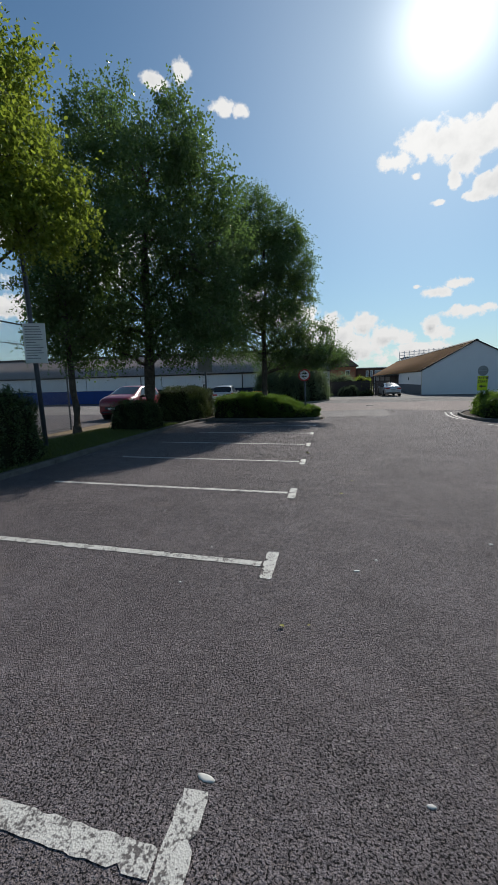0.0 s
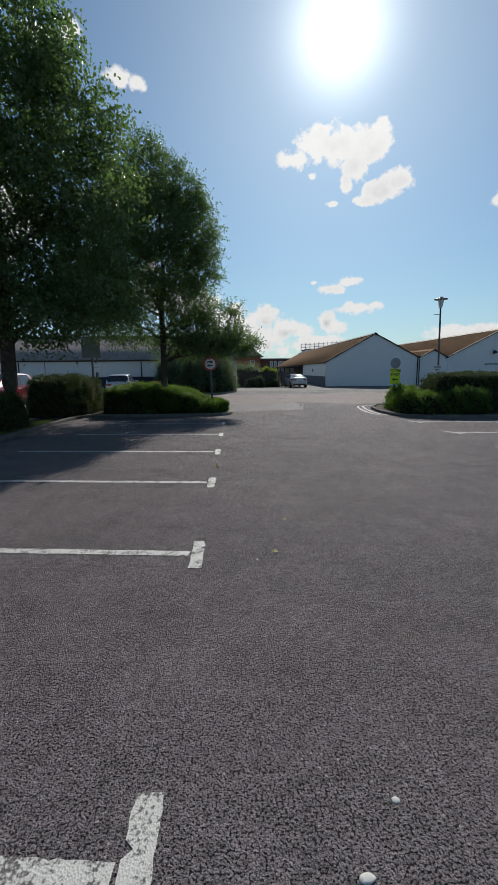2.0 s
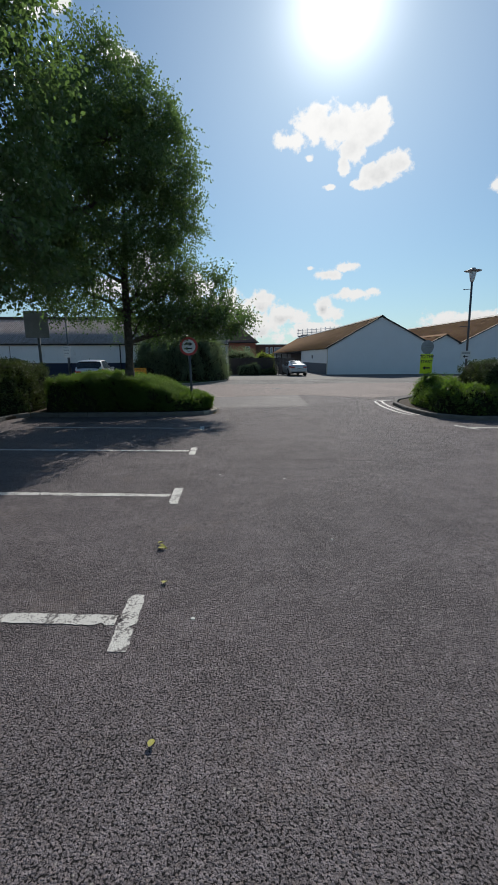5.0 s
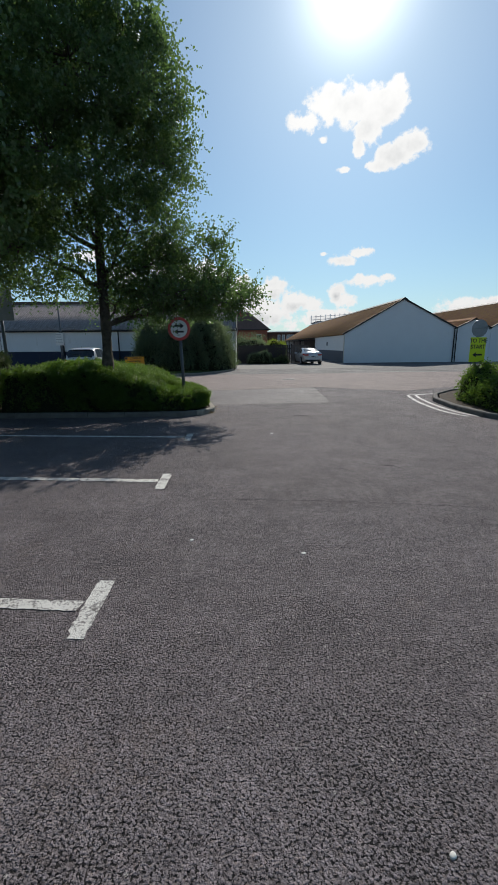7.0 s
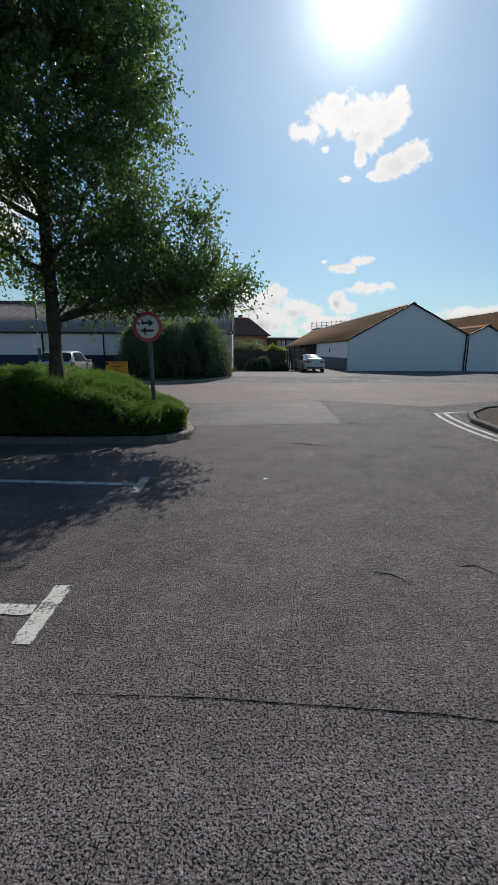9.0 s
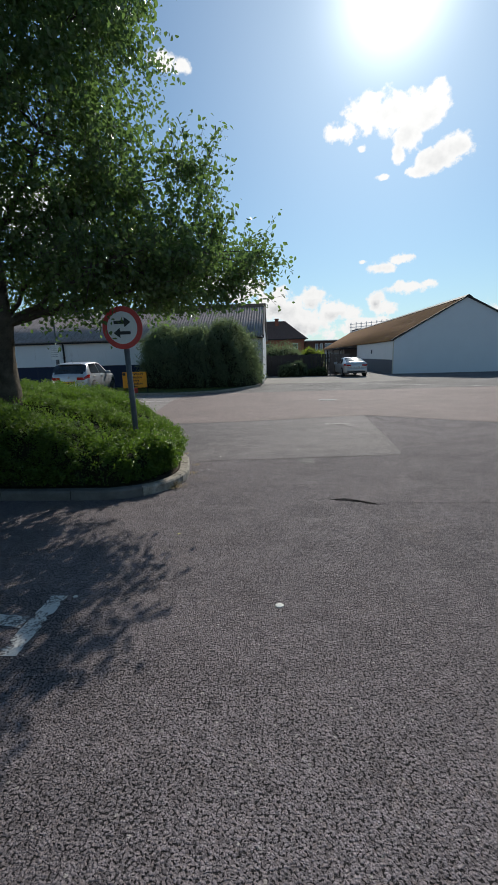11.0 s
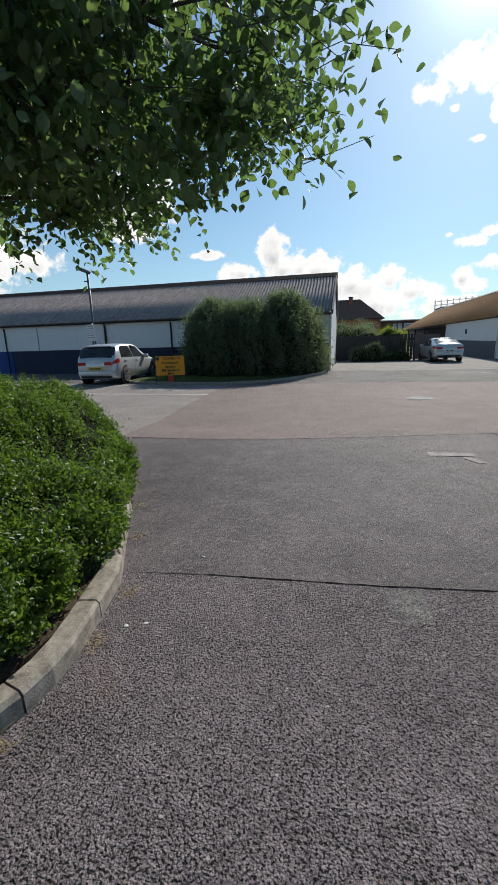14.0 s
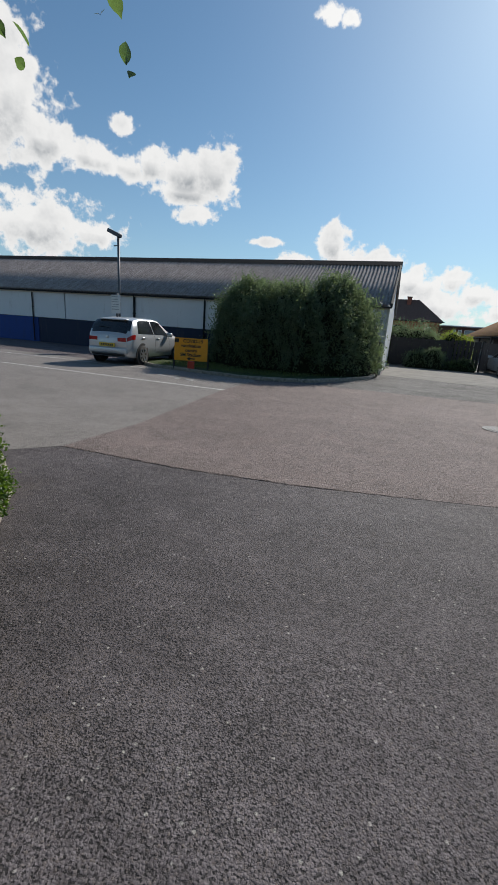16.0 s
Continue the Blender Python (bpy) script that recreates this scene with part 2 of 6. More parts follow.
def paint_line(name, color, under, wear=0.5):
    """Road paint, worn through to the stones."""
    n = Nodes(name, 0.75)
    a = n.math("ADD", n.math("MULTIPLY", n.noise(70.0, 3.0), 0.55), n.math("MULTIPLY", n.noise(9.0, 5.0), 0.45))
    f = n.range(a, wear - 0.03, wear + 0.05)
    soil = n.mix(n.noise(14.0), tuple(c * 0.82 for c in color), color)
    return n.done(n.mix(f, under, soil), n.cells(110.0).outputs["Distance"], 0.5, 0.004)


def leaf_mat(name, a, b, c, back=0.45, rough=0.38, shine=0.6, lit=(0.30, 0.42, 0.04)):
    """Leaves that differ one from another and let some light through."""
    n = Nodes(name, rough, 0, 0.5)
    r = n.random(island=True)
    col = n.mix(n.range(r, 0.0, 0.6), a, b)
    col = n.mix(n.range(r, 0.75, 1.0), col, c)
    m = n.done(col)
    glow = n.t.nodes.new("ShaderNodeBsdfTranslucent")
    bright = n.mix(shine, col, lit)
    n.link(bright, glow.inputs[0])
    mix = n.t.nodes.new("ShaderNodeMixShader")
    mix.inputs[0].default_value = back
    n.link(n.b.outputs[0], mix.inputs[1])
    n.link(glow.outputs[0], mix.inputs[2])
    n.link(mix.outputs[0], n.t.nodes["Material Output"].inputs[0])
    return m


def old_sheet(name, base, moss, amount, scale=1.2):
    """Fibre-cement roofing with lichen and moss."""
    n = Nodes(name, 0.92, 0, 0.2)
    a = n.math("ADD", n.math("MULTIPLY", n.noise(scale, 6.0, 0.7), 0.6), n.math("MULTIPLY", n.noise(scale * 9, 5.0, 0.7), 0.4))
    f = n.range(a, amount - 0.08, amount + 0.10)
    streak = n.range(n.noise(3.0, 4.0, 0.6, (6.0, 0.4, 0.4)), 0.3, 0.7, 0.7, 1.15)
    sh = n.t.nodes.new("ShaderNodeCombineColor")
    for k in range(3):
        n.link(streak, sh.inputs[k])
    col = n.mix(1.0, n.mix(n.noise(5.0), tuple(c * 0.7 for c in base), base), sh.outputs[0], "MULTIPLY")
    return n.done(n.mix(f, col, n.mix(n.noise(22.0), moss, tuple(c * 0.55 for c in moss))), n.noise(40.0, 4.0), 0.5, 0.02)


def painted_wall(name, a, dirt, amount=0.62):
    n = Nodes(name, 0.7, 0, 0.3)
    run = n.noise(2.0, 5.0, 0.65, (3.0, 3.0, 0.35))
    spot = n.noise(11.0, 5.0, 0.7)
    f = n.range(n.math("ADD", n.math("MULTIPLY", run, 0.7), n.math("MULTIPLY", spot, 0.3)), amount - 0.12, amount + 0.14)
    return n.done(n.mix(f, n.mix(n.noise(1.1), a, tuple(c * 0.9 for c in a)), dirt), n.noise(35.0), 0.15, 0.006)


ASPHALT = asphalt("asphalt", (0.016, 0.014, 0.014), (0.228, 0.197, 0.201), (0.225, 0.175, 0.152), 112, 0.86, 0.8, 0.8, (0.82, 1.16), 0.008, 0.22, (0.68, 1.28))
SMOOTH = asphalt("smooth_asphalt", (0.034, 0.030, 0.030), (0.150, 0.129, 0.132), (0.160, 0.126, 0.104), 116, 0.8, 0.75, 0.46, (0.68, 1.26), 0.006, 0.26, (0.70, 1.26))
PINK = asphalt("pink_asphalt", (0.10, 0.077, 0.07), (0.30, 0.240, 0.220), (0.27, 0.19, 0.165), 105, 0.7, 0.82, 0.5, (0.85, 1.14), 0.006, 0.22, (0.82, 1.14))
GREYROAD = asphalt("grey_asphalt", (0.12, 0.108, 0.100), (0.315, 0.285, 0.264), (0.28, 0.245, 0.22), 105, 0.8, 0.82, 0.35, (0.85, 1.14), 0.005, 0.22, (0.90, 1.09))
PATCHY = asphalt("weathered_asphalt", (0.07, 0.066, 0.062), (0.25, 0.235, 0.222), (0.26, 0.24, 0.215), 110, 0.6, 0.85, 0.6, (0.6, 1.3))
CONCRETE = plain("concrete", (0.15, 0.138, 0.122), (0.27, 0.252, 0.225), 0.9, 1.5, 90.0, 0.3, 0, 0.3)
KERB = plain("kerb_concrete", (0.13, 0.112, 0.088), (0.40, 0.36, 0.30), 0.9, 14.0, 110.0, 0.5, 0, 0.3, 0.006)
# darker copy of the kerb concrete, with shade painted into its colour
SHADED_KERB = plain("shaded_kerb_concrete", (0.085, 0.078, 0.07), (0.17, 0.16, 0.145), 0.9, 5.0, 120.0, 0.5, 0, 0.3, 0.006)
WHITE_LINE = paint_line("white_line_paint", (0.66, 0.64, 0.59), (0.12, 0.107, 0.103), 0.452)
FADED_LINE = paint_line("faded_line_paint", (0.50, 0.49, 0.46), (0.14, 0.13, 0.125), 0.47)
SCRAP_LINE = paint_line("scraped_line_paint", (0.32, 0.30, 0.29), (0.10, 0.088, 0.088), 0.56)
SOIL = plain("soil", (0.045, 0.032, 0.022), (0.10, 0.075, 0.052), 0.95, 4.0, 60.0, 0.9, 0, 0.2, 0.02)
RUBBLE = plain("dry_litter", (0.16, 0.115, 0.075), (0.34, 0.26, 0.17), 0.95, 9.0, 70.0, 0.9, 0, 0.2, 0.02)
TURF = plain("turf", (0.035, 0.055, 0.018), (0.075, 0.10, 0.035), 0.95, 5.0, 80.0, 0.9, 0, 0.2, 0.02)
GRASS = leaf_mat("grass_blades", (0.06, 0.09, 0.025), (0.10, 0.13, 0.04), (0.2, 0.19, 0.09), 0.3, 0.5)
BARK = plain("bark", (0.055, 0.045, 0.036), (0.14, 0.12, 0.095), 0.95, 9.0, 70.0, 1.0, 0, 0.2, 0.02)
ALDER = leaf_mat("tree_leaves", (0.070, 0.108, 0.056), (0.105, 0.152, 0.072), (0.17, 0.22, 0.10), 0.47, 0.24, 0.55, (0.24, 0.42, 0.075))
MAPLE = leaf_mat("maple_leaves", (0.12, 0.17, 0.03), (0.17, 0.22, 0.04), (0.25, 0.28, 0.05), 0.6, 0.4, 0.6, (0.40, 0.50, 0.05))
HEDGE = leaf_mat("hedge_leaves", (0.032, 0.066, 0.012), (0.062, 0.112, 0.018), (0.13, 0.19, 0.03), 0.38, 0.45, 0.7, (0.24, 0.42, 0.035))
DARKHEDGE = leaf_mat("dark_hedge_leaves", (0.026, 0.052, 0.016), (0.045, 0.078, 0.022), (0.075, 0.11, 0.034), 0.10, 0.55)
BUSH = leaf_mat("bush_leaves", (0.10, 0.135, 0.085), (0.155, 0.195, 0.12), (0.25, 0.29, 0.19), 0.50, 0.4, 0.4, (0.30, 0.42, 0.12))
# near-black: the shade deep inside a hedge, put into the colour
CORE = plain("hedge_inner_shade", (0.010, 0.013, 0.006), (0.022, 0.026, 0.012), 1.0, 6.0, 40.0, 0.8, 0, 0.1, 0.03)
WHITE_WALL = painted_wall("white_painted_wall", (0.74, 0.75, 0.75), (0.42, 0.40, 0.36), 0.70)
GABLE_WHITE = painted_wall("white_render", (0.76, 0.77, 0.78), (0.60, 0.60, 0.58), 0.74)
NAVY_WALL = painted_wall("navy_painted_wall", (0.018, 0.028, 0.06), (0.05, 0.055, 0.07), 0.66)
BLUE_WALL = painted_wall("blue_painted_wall", (0.02, 0.06, 0.24), (0.03, 0.05, 0.13), 0.66)
SLATE_WALL = painted_wall("dark_grey_wall", (0.07, 0.085, 0.11), (0.14, 0.14, 0.14), 0.66)
GREY_ROOF = old_sheet("grey_roof_sheet", (0.46, 0.40, 0.375), (0.22, 0.175, 0.16), 0.56, 5.5)
MOSS_ROOF = old_sheet("mossy_roof_sheet", (0.33, 0.155, 0.09), (0.46, 0.24, 0.065), 0.50, 2.2)
TILE_ROOF = old_sheet("brown_tile_roof", (0.20, 0.125, 0.10), (0.15, 0.105, 0.08), 0.62)
DARK_TRIM = plain("dark_trim", (0.012, 0.012, 0.013), (0.03, 0.03, 0.03), 0.7)
ROOF_CAP = plain("old_bitumen_capping", (0.020, 0.019, 0.020), (0.045, 0.042, 0.042), 1.0, 6.0, 50.0, 0.6, 0, 0.04)
CREAM = plain("cream_timber", (0.55, 0.52, 0.43), (0.66, 0.63, 0.55), 0.7)
BRICK = plain("red_brick", (0.24, 0.075, 0.045), (0.33, 0.12, 0.075), 0.9, 3.0, 50.0, 0.4)
FENCE_WOOD = plain("dark_fence_timber", (0.035, 0.028, 0.026), (0.075, 0.062, 0.056), 0.9, 2.0, 40.0, 0.5)
GALV = plain("galvanised_steel", (0.28, 0.29, 0.30), (0.42, 0.43, 0.44), 0.45, 8.0, 60.0, 0.1, 0.7)
GREY_POLE = plain("dark_grey_pole_paint", (0.055, 0.065, 0.075), (0.10, 0.11, 0.125), 0.5, 8.0, 60.0, 0.15)


# ---- mesh tools ----


def box(bm, x0, x1, y0, y1, z0, z1, m=None):
    vs = [bm.verts.new((x, y, z)) for z in (z0, z1) for x, y in ((x0, y0), (x1, y0), (x1, y1), (x0, y1))]
    for f in ((3, 2, 1, 0), (4, 5, 6, 7), (0, 1, 5, 4), (1, 2, 6, 5), (2, 3, 7, 6), (3, 0, 4, 7)):
        bm.faces.new([vs[k] for k in f])
    if m is not None:
        bmesh.ops.transform(bm, matrix=m, verts=vs)
    return vs


def tube(bm, p0, p1, r0, r1=None, seg=10, caps=True):
    p0, p1 = Vector(p0), Vector(p1)
    r1 = r0 if r1 is None else r1
    q = (p1 - p0).to_track_quat("Z", "Y")
    rings = []
    for p, r in ((p0, r0), (p1, r1)):
        rings.append([bm.verts.new(p + q @ Vector((r * math.cos(2 * math.pi * k / seg), r * math.sin(2 * math.pi * k / seg), 0))) for k in range(seg)])
    for k in range(seg):
        bm.faces.new((rings[0][k], rings[0][(k + 1) % seg], rings[1][(k + 1) % seg], rings[1][k]))
    if caps:
        bm.faces.new(rings[0][::-1])
        bm.faces.new(rings[1])
    return rings


def prism(bm, points, z0, z1):
    """A flat shape, given anticlockwise, raised from z0 to z1."""
    lo = [bm.verts.new((x, y, z0)) for x, y in points]
    hi = [bm.verts.new((x, y, z1)) for x, y in points]
    bm.faces.new(lo[::-1])
    bm.faces.new(hi)
    n = len(points)
    for k in range(n):
        bm.faces.new((lo[k], lo[(k + 1) % n], hi[(k + 1) % n], hi[k]))
    return lo + hi


def lathe(bm, rows, seg=24, m=None):
    """Turned shape about z from rows of radius and height."""
    rings = [[bm.verts.new((r * math.cos(2 * math.pi * k / seg), r * math.sin(2 * math.pi * k / seg), z)) for k in range(seg)] for r, z in rows]
    for a, b in zip(rings, rings[1:]):
        for k in range(seg):
            bm.faces.new((a[k], a[(k + 1) % seg], b[(k + 1) % seg], b[k]))
    bm.faces.new(rings[0][::-1])
    bm.faces.new(rings[-1])
    if m is not None:
        bmesh.ops.transform(bm, matrix=m, verts=[v for r in rings for v in r])


def bevelled(bm, width, seg=2):
    bmesh.ops.bevel(bm, geom=[e for e in bm.edges], offset=width, segments=seg, profile=0.5, affect="EDGES", clamp_overlap=True)


def solid(name, bm, material, smooth=False):
    me = bpy.data.meshes.new(name)
    bm.normal_update()
    bm.to_mesh(me)
    bm.free()
    me.materials.append(material)
    if smooth:
        me.polygons.foreach_set("use_smooth", [True] * len(me.polygons))
    return me


def part(name, bm, material, parent, label="", smooth=False):
    ob = new(name, solid(name, bm, material, smooth))
    ob.parent = parent
    return tagged(ob, label)


def thing(name, label, category, at=(0, 0, 0), rz=0.0, group="", kind=""):
    ob = new(name)
    ob.empty_display_size = 0.2
    ob.matrix_basis = pose(*at, 0, 0, rz)
    return tagged(ob, label, category, group, kind)


def piece(name, mesh, parent, m=None):
    ob = new(name, mesh)
    ob.parent = parent
    if m is not None:
        ob.matrix_basis = m
    return ob


def from_arrays(name, verts, faces, material):
    """A mesh from arrays in which all faces have one number of corners."""
    me = bpy.data.meshes.new(name)
    me.vertices.add(len(verts))
    me.vertices.foreach_set("co", np.asarray(verts, np.float32).ravel())
    k = faces.shape[1]
    me.loops.add(faces.size)
    me.loops.foreach_set("vertex_index", faces.astype(np.int32).ravel())
    me.polygons.add(len(faces))
    me.polygons.foreach_set("loop_start", np.arange(0, faces.size, k, dtype=np.int32))
    me.polygons.foreach_set("loop_total", np.full(len(faces), k, np.int32))
    me.update(calc_edges=True)
    me.materials.append(material)
    return me


def leaves(name, centres, size, material, seed, droop=0.4, width=0.55, fold=0.18, outward=None, small=False, fine=False, flat=False):
    """One folded leaf of four triangles at each centre, turned at random."""
    r = np.random.default_rng(seed)
    n = len(centres)
    along = r.normal(size=(n, 3))
    along[:, 2] -= droop
    if outward is not None:
        along += outward * 0.9
    if flat:
        along[:, 2] *= 0.12
    along /= np.linalg.norm(along, axis=1)[:, None]
    side = np.cross(along, r.normal(size=(n, 3)) * (0.15 if flat else 0.7) + np.array([0, 0, 1.0]))
    side /= np.maximum(np.linalg.norm(side, axis=1), 1e-6)[:, None]
    up = np.cross(side, along)
    s = (size * r.uniform(0.65, 1.25, n))[:, None]
    base = centres - along * s * 0.5
    tip = centres + along * s * 0.5 - up * s * 0.08
    if small:
        left = centres + side * s * width * 0.5 + up * s * fold
        right = centres - side * s * width * 0.5 + up * s * fold
        k = np.arange(n)[:, None] * 4
        return from_arrays(name, np.stack([base, right, tip, left], 1).reshape(-1, 3), np.concatenate([k + np.array([[0, 1, 2]]), k + np.array([[0, 2, 3]])]), material)
    mid = centres - up * s * fold * 0.2
    if fine:
        outline = ((-0.40, 0.22), (-0.22, 0.46), (0.0, 0.50), (0.20, 0.36), (0.38, 0.14))
    else:
        outline = ((-0.24, 0.42), (0.12, 0.46))
    rim = [[centres + along * s * f + side * s * width * w * sign + up * s * fold * w * 2 for f, w in outline] for sign in (1, -1)]
    ring = [base] + rim[1] + [tip] + rim[0][::-1]
    m = len(ring)
    verts = np.stack(ring + [mid], 1).reshape(-1, 3)
    k = np.arange(n)[:, None] * (m + 1)
    faces = np.concatenate([k + np.array([[a, (a + 1) % m, m]]) for a in range(m)])
    return from_arrays(name, verts, faces, material)


def stems(name, a, b, r, material):
    """A thin three-sided stem from each point of a to its fellow in b."""
    d = b - a
    d /= np.maximum(np.linalg.norm(d, axis=1), 1e-6)[:, None]
    u = np.cross(d, np.array([0.3, 0.5, 0.8]))
    u /= np.maximum(np.linalg.norm(u, axis=1), 1e-6)[:, None]
    w = np.cross(d, u)
    ring = [u * math.cos(q) + w * math.sin(q) for q in (0.0, 2.094, 4.189)]
    verts = np.stack([a + p * r for p in ring] + [b + p * r * 0.5 for p in ring], 1).reshape(-1, 3)
    k = np.arange(len(a))[:, None] * 6
    faces = np.concatenate([k + np.array([[j, (j + 1) % 3, 3 + (j + 1) % 3, 3 + j]]) for j in range(3)])
    return from_arrays(name, verts, faces, material)


# ---- ground ----


def ragged(points, step=0.05, depth=0.016):
    """The same outline with a broken edge."""
    out = []
    for (x0, y0), (x1, y1) in zip(points, points[1:] + points[:1]):
        n = max(1, min(160, int(math.hypot(x1 - x0, y1 - y0) / step)))
        for k in range(n):
            x, y = x0 + (x1 - x0) * k / n, y0 + (y1 - y0) * k / n
            out.append((x + depth * noise.noise(Vector((x * 17, y * 17, 1))), y + depth * noise.noise(Vector((x * 17, y * 17, 7)))))
    return out


def sheet(name, points, z, material, label, category, thick=0.0, broken=False):
    bm = bmesh.new()
    if broken:
        points = ragged(points)
    if thick:
        prism(bm, points, z - thick, z)
    else:
        bm.faces.new([bm.verts.new((x, y, z)) for x, y in points])
    ob = new(name, solid(name, bm, material))
    return tagged(ob, label, category, kind="structure")


def arc(cx, cy, r, a0, a1, n=8):
    return [(cx + r * math.cos(radians(a0 + (a1 - a0) * k / n)), cy + r * math.sin(radians(a0 + (a1 - a0) * k / n))) for k in range(n + 1)]


sheet("ground", [(-1500, -1500), (1500, -1500), (1500, 1500), (-1500, 1500)], 0.0, ASPHALT, "dark worn asphalt of a car park with pale stone chips", "ground")
# the cross road: red-grey on one side of a joint, grey on the other, with a bowed near edge
near_edge = [(-2.1, 21.85), (-0.7, 21.86), (0.5, 22.0), (1.6, 22.25), (3.6, 22.75), (6.4, 21.2), (9.0, 22.6), (60, 23.0)]
sheet("road", near_edge + [(60, 30.4), (9.0, 30.5), (-1.2, 29.9), (-2.45, 29.4), (-2.45, 27.0), (-2.3, 25.6), (-2.05, 23.2)], 0.0052, PINK, "pinkish worn asphalt road crossing in front", "road", broken=True)
sheet("road_grey", [(-60, 21.6), (-2.6, 21.3), (-2.1, 21.85), (-2.05, 23.2), (-2.3, 25.6), (-2.45, 27.0), (-2.45, 29.4), (-3.2, 30.2), (-60, 31.0)], 0.0046, GREYROAD, "pale grey asphalt road with parking lines", "road")
sheet("asphalt_patch", [(0.0, 18.2), (0.6, 18.28), (1.7, 18.36), (3.33, 18.54), (3.58, 22.74), (1.6, 22.25), (0.5, 22.0), (-0.7, 21.86), (-2.1, 21.85), (-2.6, 21.3), (-1.6, 20.6), (-0.7, 19.8)], 0.002, SMOOTH, "newer smoother asphalt patch at the junction mouth", "road patch", broken=True)
sheet("asphalt_square", [(1.76, 18.04), (1.96, 18.05), (1.95, 18.34), (1.74, 18.33)], 0.0015, PATCHY, "small square repair patch in the asphalt", "road patch", broken=True)
sheet("forecourt", [(-1.15, 29.95), (9.0, 30.55), (30, 30.6), (30, 43.3), (9.8, 43.3), (9.6, 62), (-0.2, 62), (0.62, 43.5), (0.62, 35.0), (0.52, 34.6), (0.37, 33.3), (-0.18, 31.9), (-1.08, 30.4)], 0.0042, PATCHY, "patchy weathered asphalt forecourt", "ground")
sheet("forecourt_concrete", [(0.62, 35.5), (3.4, 35.0), (8.8, 35.6), (9.2, 43.2), (0.62, 43.2)], 0.009, CONCRETE, "pale worn concrete hardstanding", "ground")


def marking(name, material, rects, label, category="road marking", group="", z=0.004):
    """Painted shapes: rows of centre x, y, length, width and turn in degrees. Edges are slightly ragged."""
    r = random.Random(name + str(rects[0]))
    ob = thing(name, label, category, group=group)
    for cx, cy, length, width, turn in rects:
        bm = bmesh.new()
        n = max(2, int(length / 0.03))
        top = []
        for s in (-1, 1):
            top.append([bm.verts.new(((k / n - 0.5) * length + (r.uniform(-0.012, 0.012) if k in (0, n) else 0), s * width / 2 + r.uniform(-0.005, 0.005) - s * (r.uniform(0.0, width * 0.4) if r.random() < (0.12 if length < 1 else 0.03) else 0), z)) for k in range(n + 1)])
        for k in range(n):
            bm.faces.new((top[0][k], top[0][k + 1], top[1][k + 1], top[1][k]))
        bmesh.ops.transform(bm, matrix=pose(cx, cy, 0, 0, 0, turn), verts=bm.verts)
        part("stripe", bm, material, ob)
    return ob


for y in (-4.95, -2.5, -0.09, 2.33, 4.80, 7.26, 9.64, 12.02, 14.38):
    end = -4.25 if y < 11 else -3.9
    marking("bay_line", WHITE_LINE, [((end - 0.06) / 2, y - (end - 0.06) / 2 * 0.09, -0.06 - end, 0.10, -5.2), (0.0, y, 0.56, 0.112, 90)], "worn white painted bay line with a T end", group="parking bay lines")
for k in range(5):
    y = 14.1 - 2.3 * k
    marking("bay_line", WHITE_LINE, [(8.25, y - 0.24, 4.3, 0.09, -6), (6.1, y, 0.62, 0.10, 112)], "worn white painted bay line with a T end", group="parking bay lines")
marking("edge_line", WHITE_LINE, [(-22.4, 27.3, 40.0, 0.10, -0.6)], "long white painted parking line along the road", z=0.0088)
marking("edge_line", WHITE_LINE, [(-26.2, 29.45, 40.0, 0.10, 0)], "long white painted parking line along the road", z=0.0088)
for x in (-12.0, -17.5, -23.0):
    marking("road_bay_line", WHITE_LINE, [(x, 28.35, 2.1, 0.10, 90)], "white painted bay line across the roadside bays", group="roadside bay lines", z=0.0082)
marking("faded_symbol", FADED_LINE, [(-4.6, 28.3, 1.3, 0.12, -12), (-4.0, 28.1, 0.5, 0.14, 20), (-3.9, 28.05, 0.7, 0.1, -25), (-5.0, 28.45, 0.3, 0.12, 60)], "faded broken white painted symbol", z=0.0088)
marking("double_line", WHITE_LINE, [(7.6, 32.6, 3.2, 0.09, -35), (12.2, 31.0, 7.0, 0.08, -1)], "white painted line on the forecourt", z=0.013)
marking("give_way_remnant", SCRAP_LINE, [(2.75, 21.44, 0.55, 0.16, 4), (2.95, 21.2, 0.25, 0.1, -60)], "faded scrap of white road paint", z=0.0088)


def curved_line(points, width, label, z=0.004):
    bm = bmesh.new()
    pts = [Vector((*p, z)) for p in points]
    rows = []
    for k, p in enumerate(pts):
        d = (pts[min(k + 1, len(pts) - 1)] - pts[max(k - 1, 0)]).normalized()
        left = Vector((-d.y, d.x, 0)) * width / 2
        rows.append((bm.verts.new(p + left), bm.verts.new(p - left)))
    for a, b in zip(rows, rows[1:]):
        bm.faces.new((a[0], b[0], b[1], a[1]))
    bmesh.ops.recalc_face_normals(bm, faces=bm.faces)
    tagged(new("edge_marking", solid("edge_marking", bm, WHITE_LINE)), label, "road marking", "double edge lines")


for r in (1.46, 1.70):
    curved_line([(6.95 - 0.1 * (r - 1.46), 20.3)] + [(7.3 - r + 0.42 * ((y - 17.0) / 3.0) ** 2 if y > 17 else 7.3 - r + 0.28 * ((17.0 - y) / 1.1) ** 2, y) for y in [20.0 - 0.3 * k for k in range(14)]], 0.09, "worn pale double line curving round the island kerb")


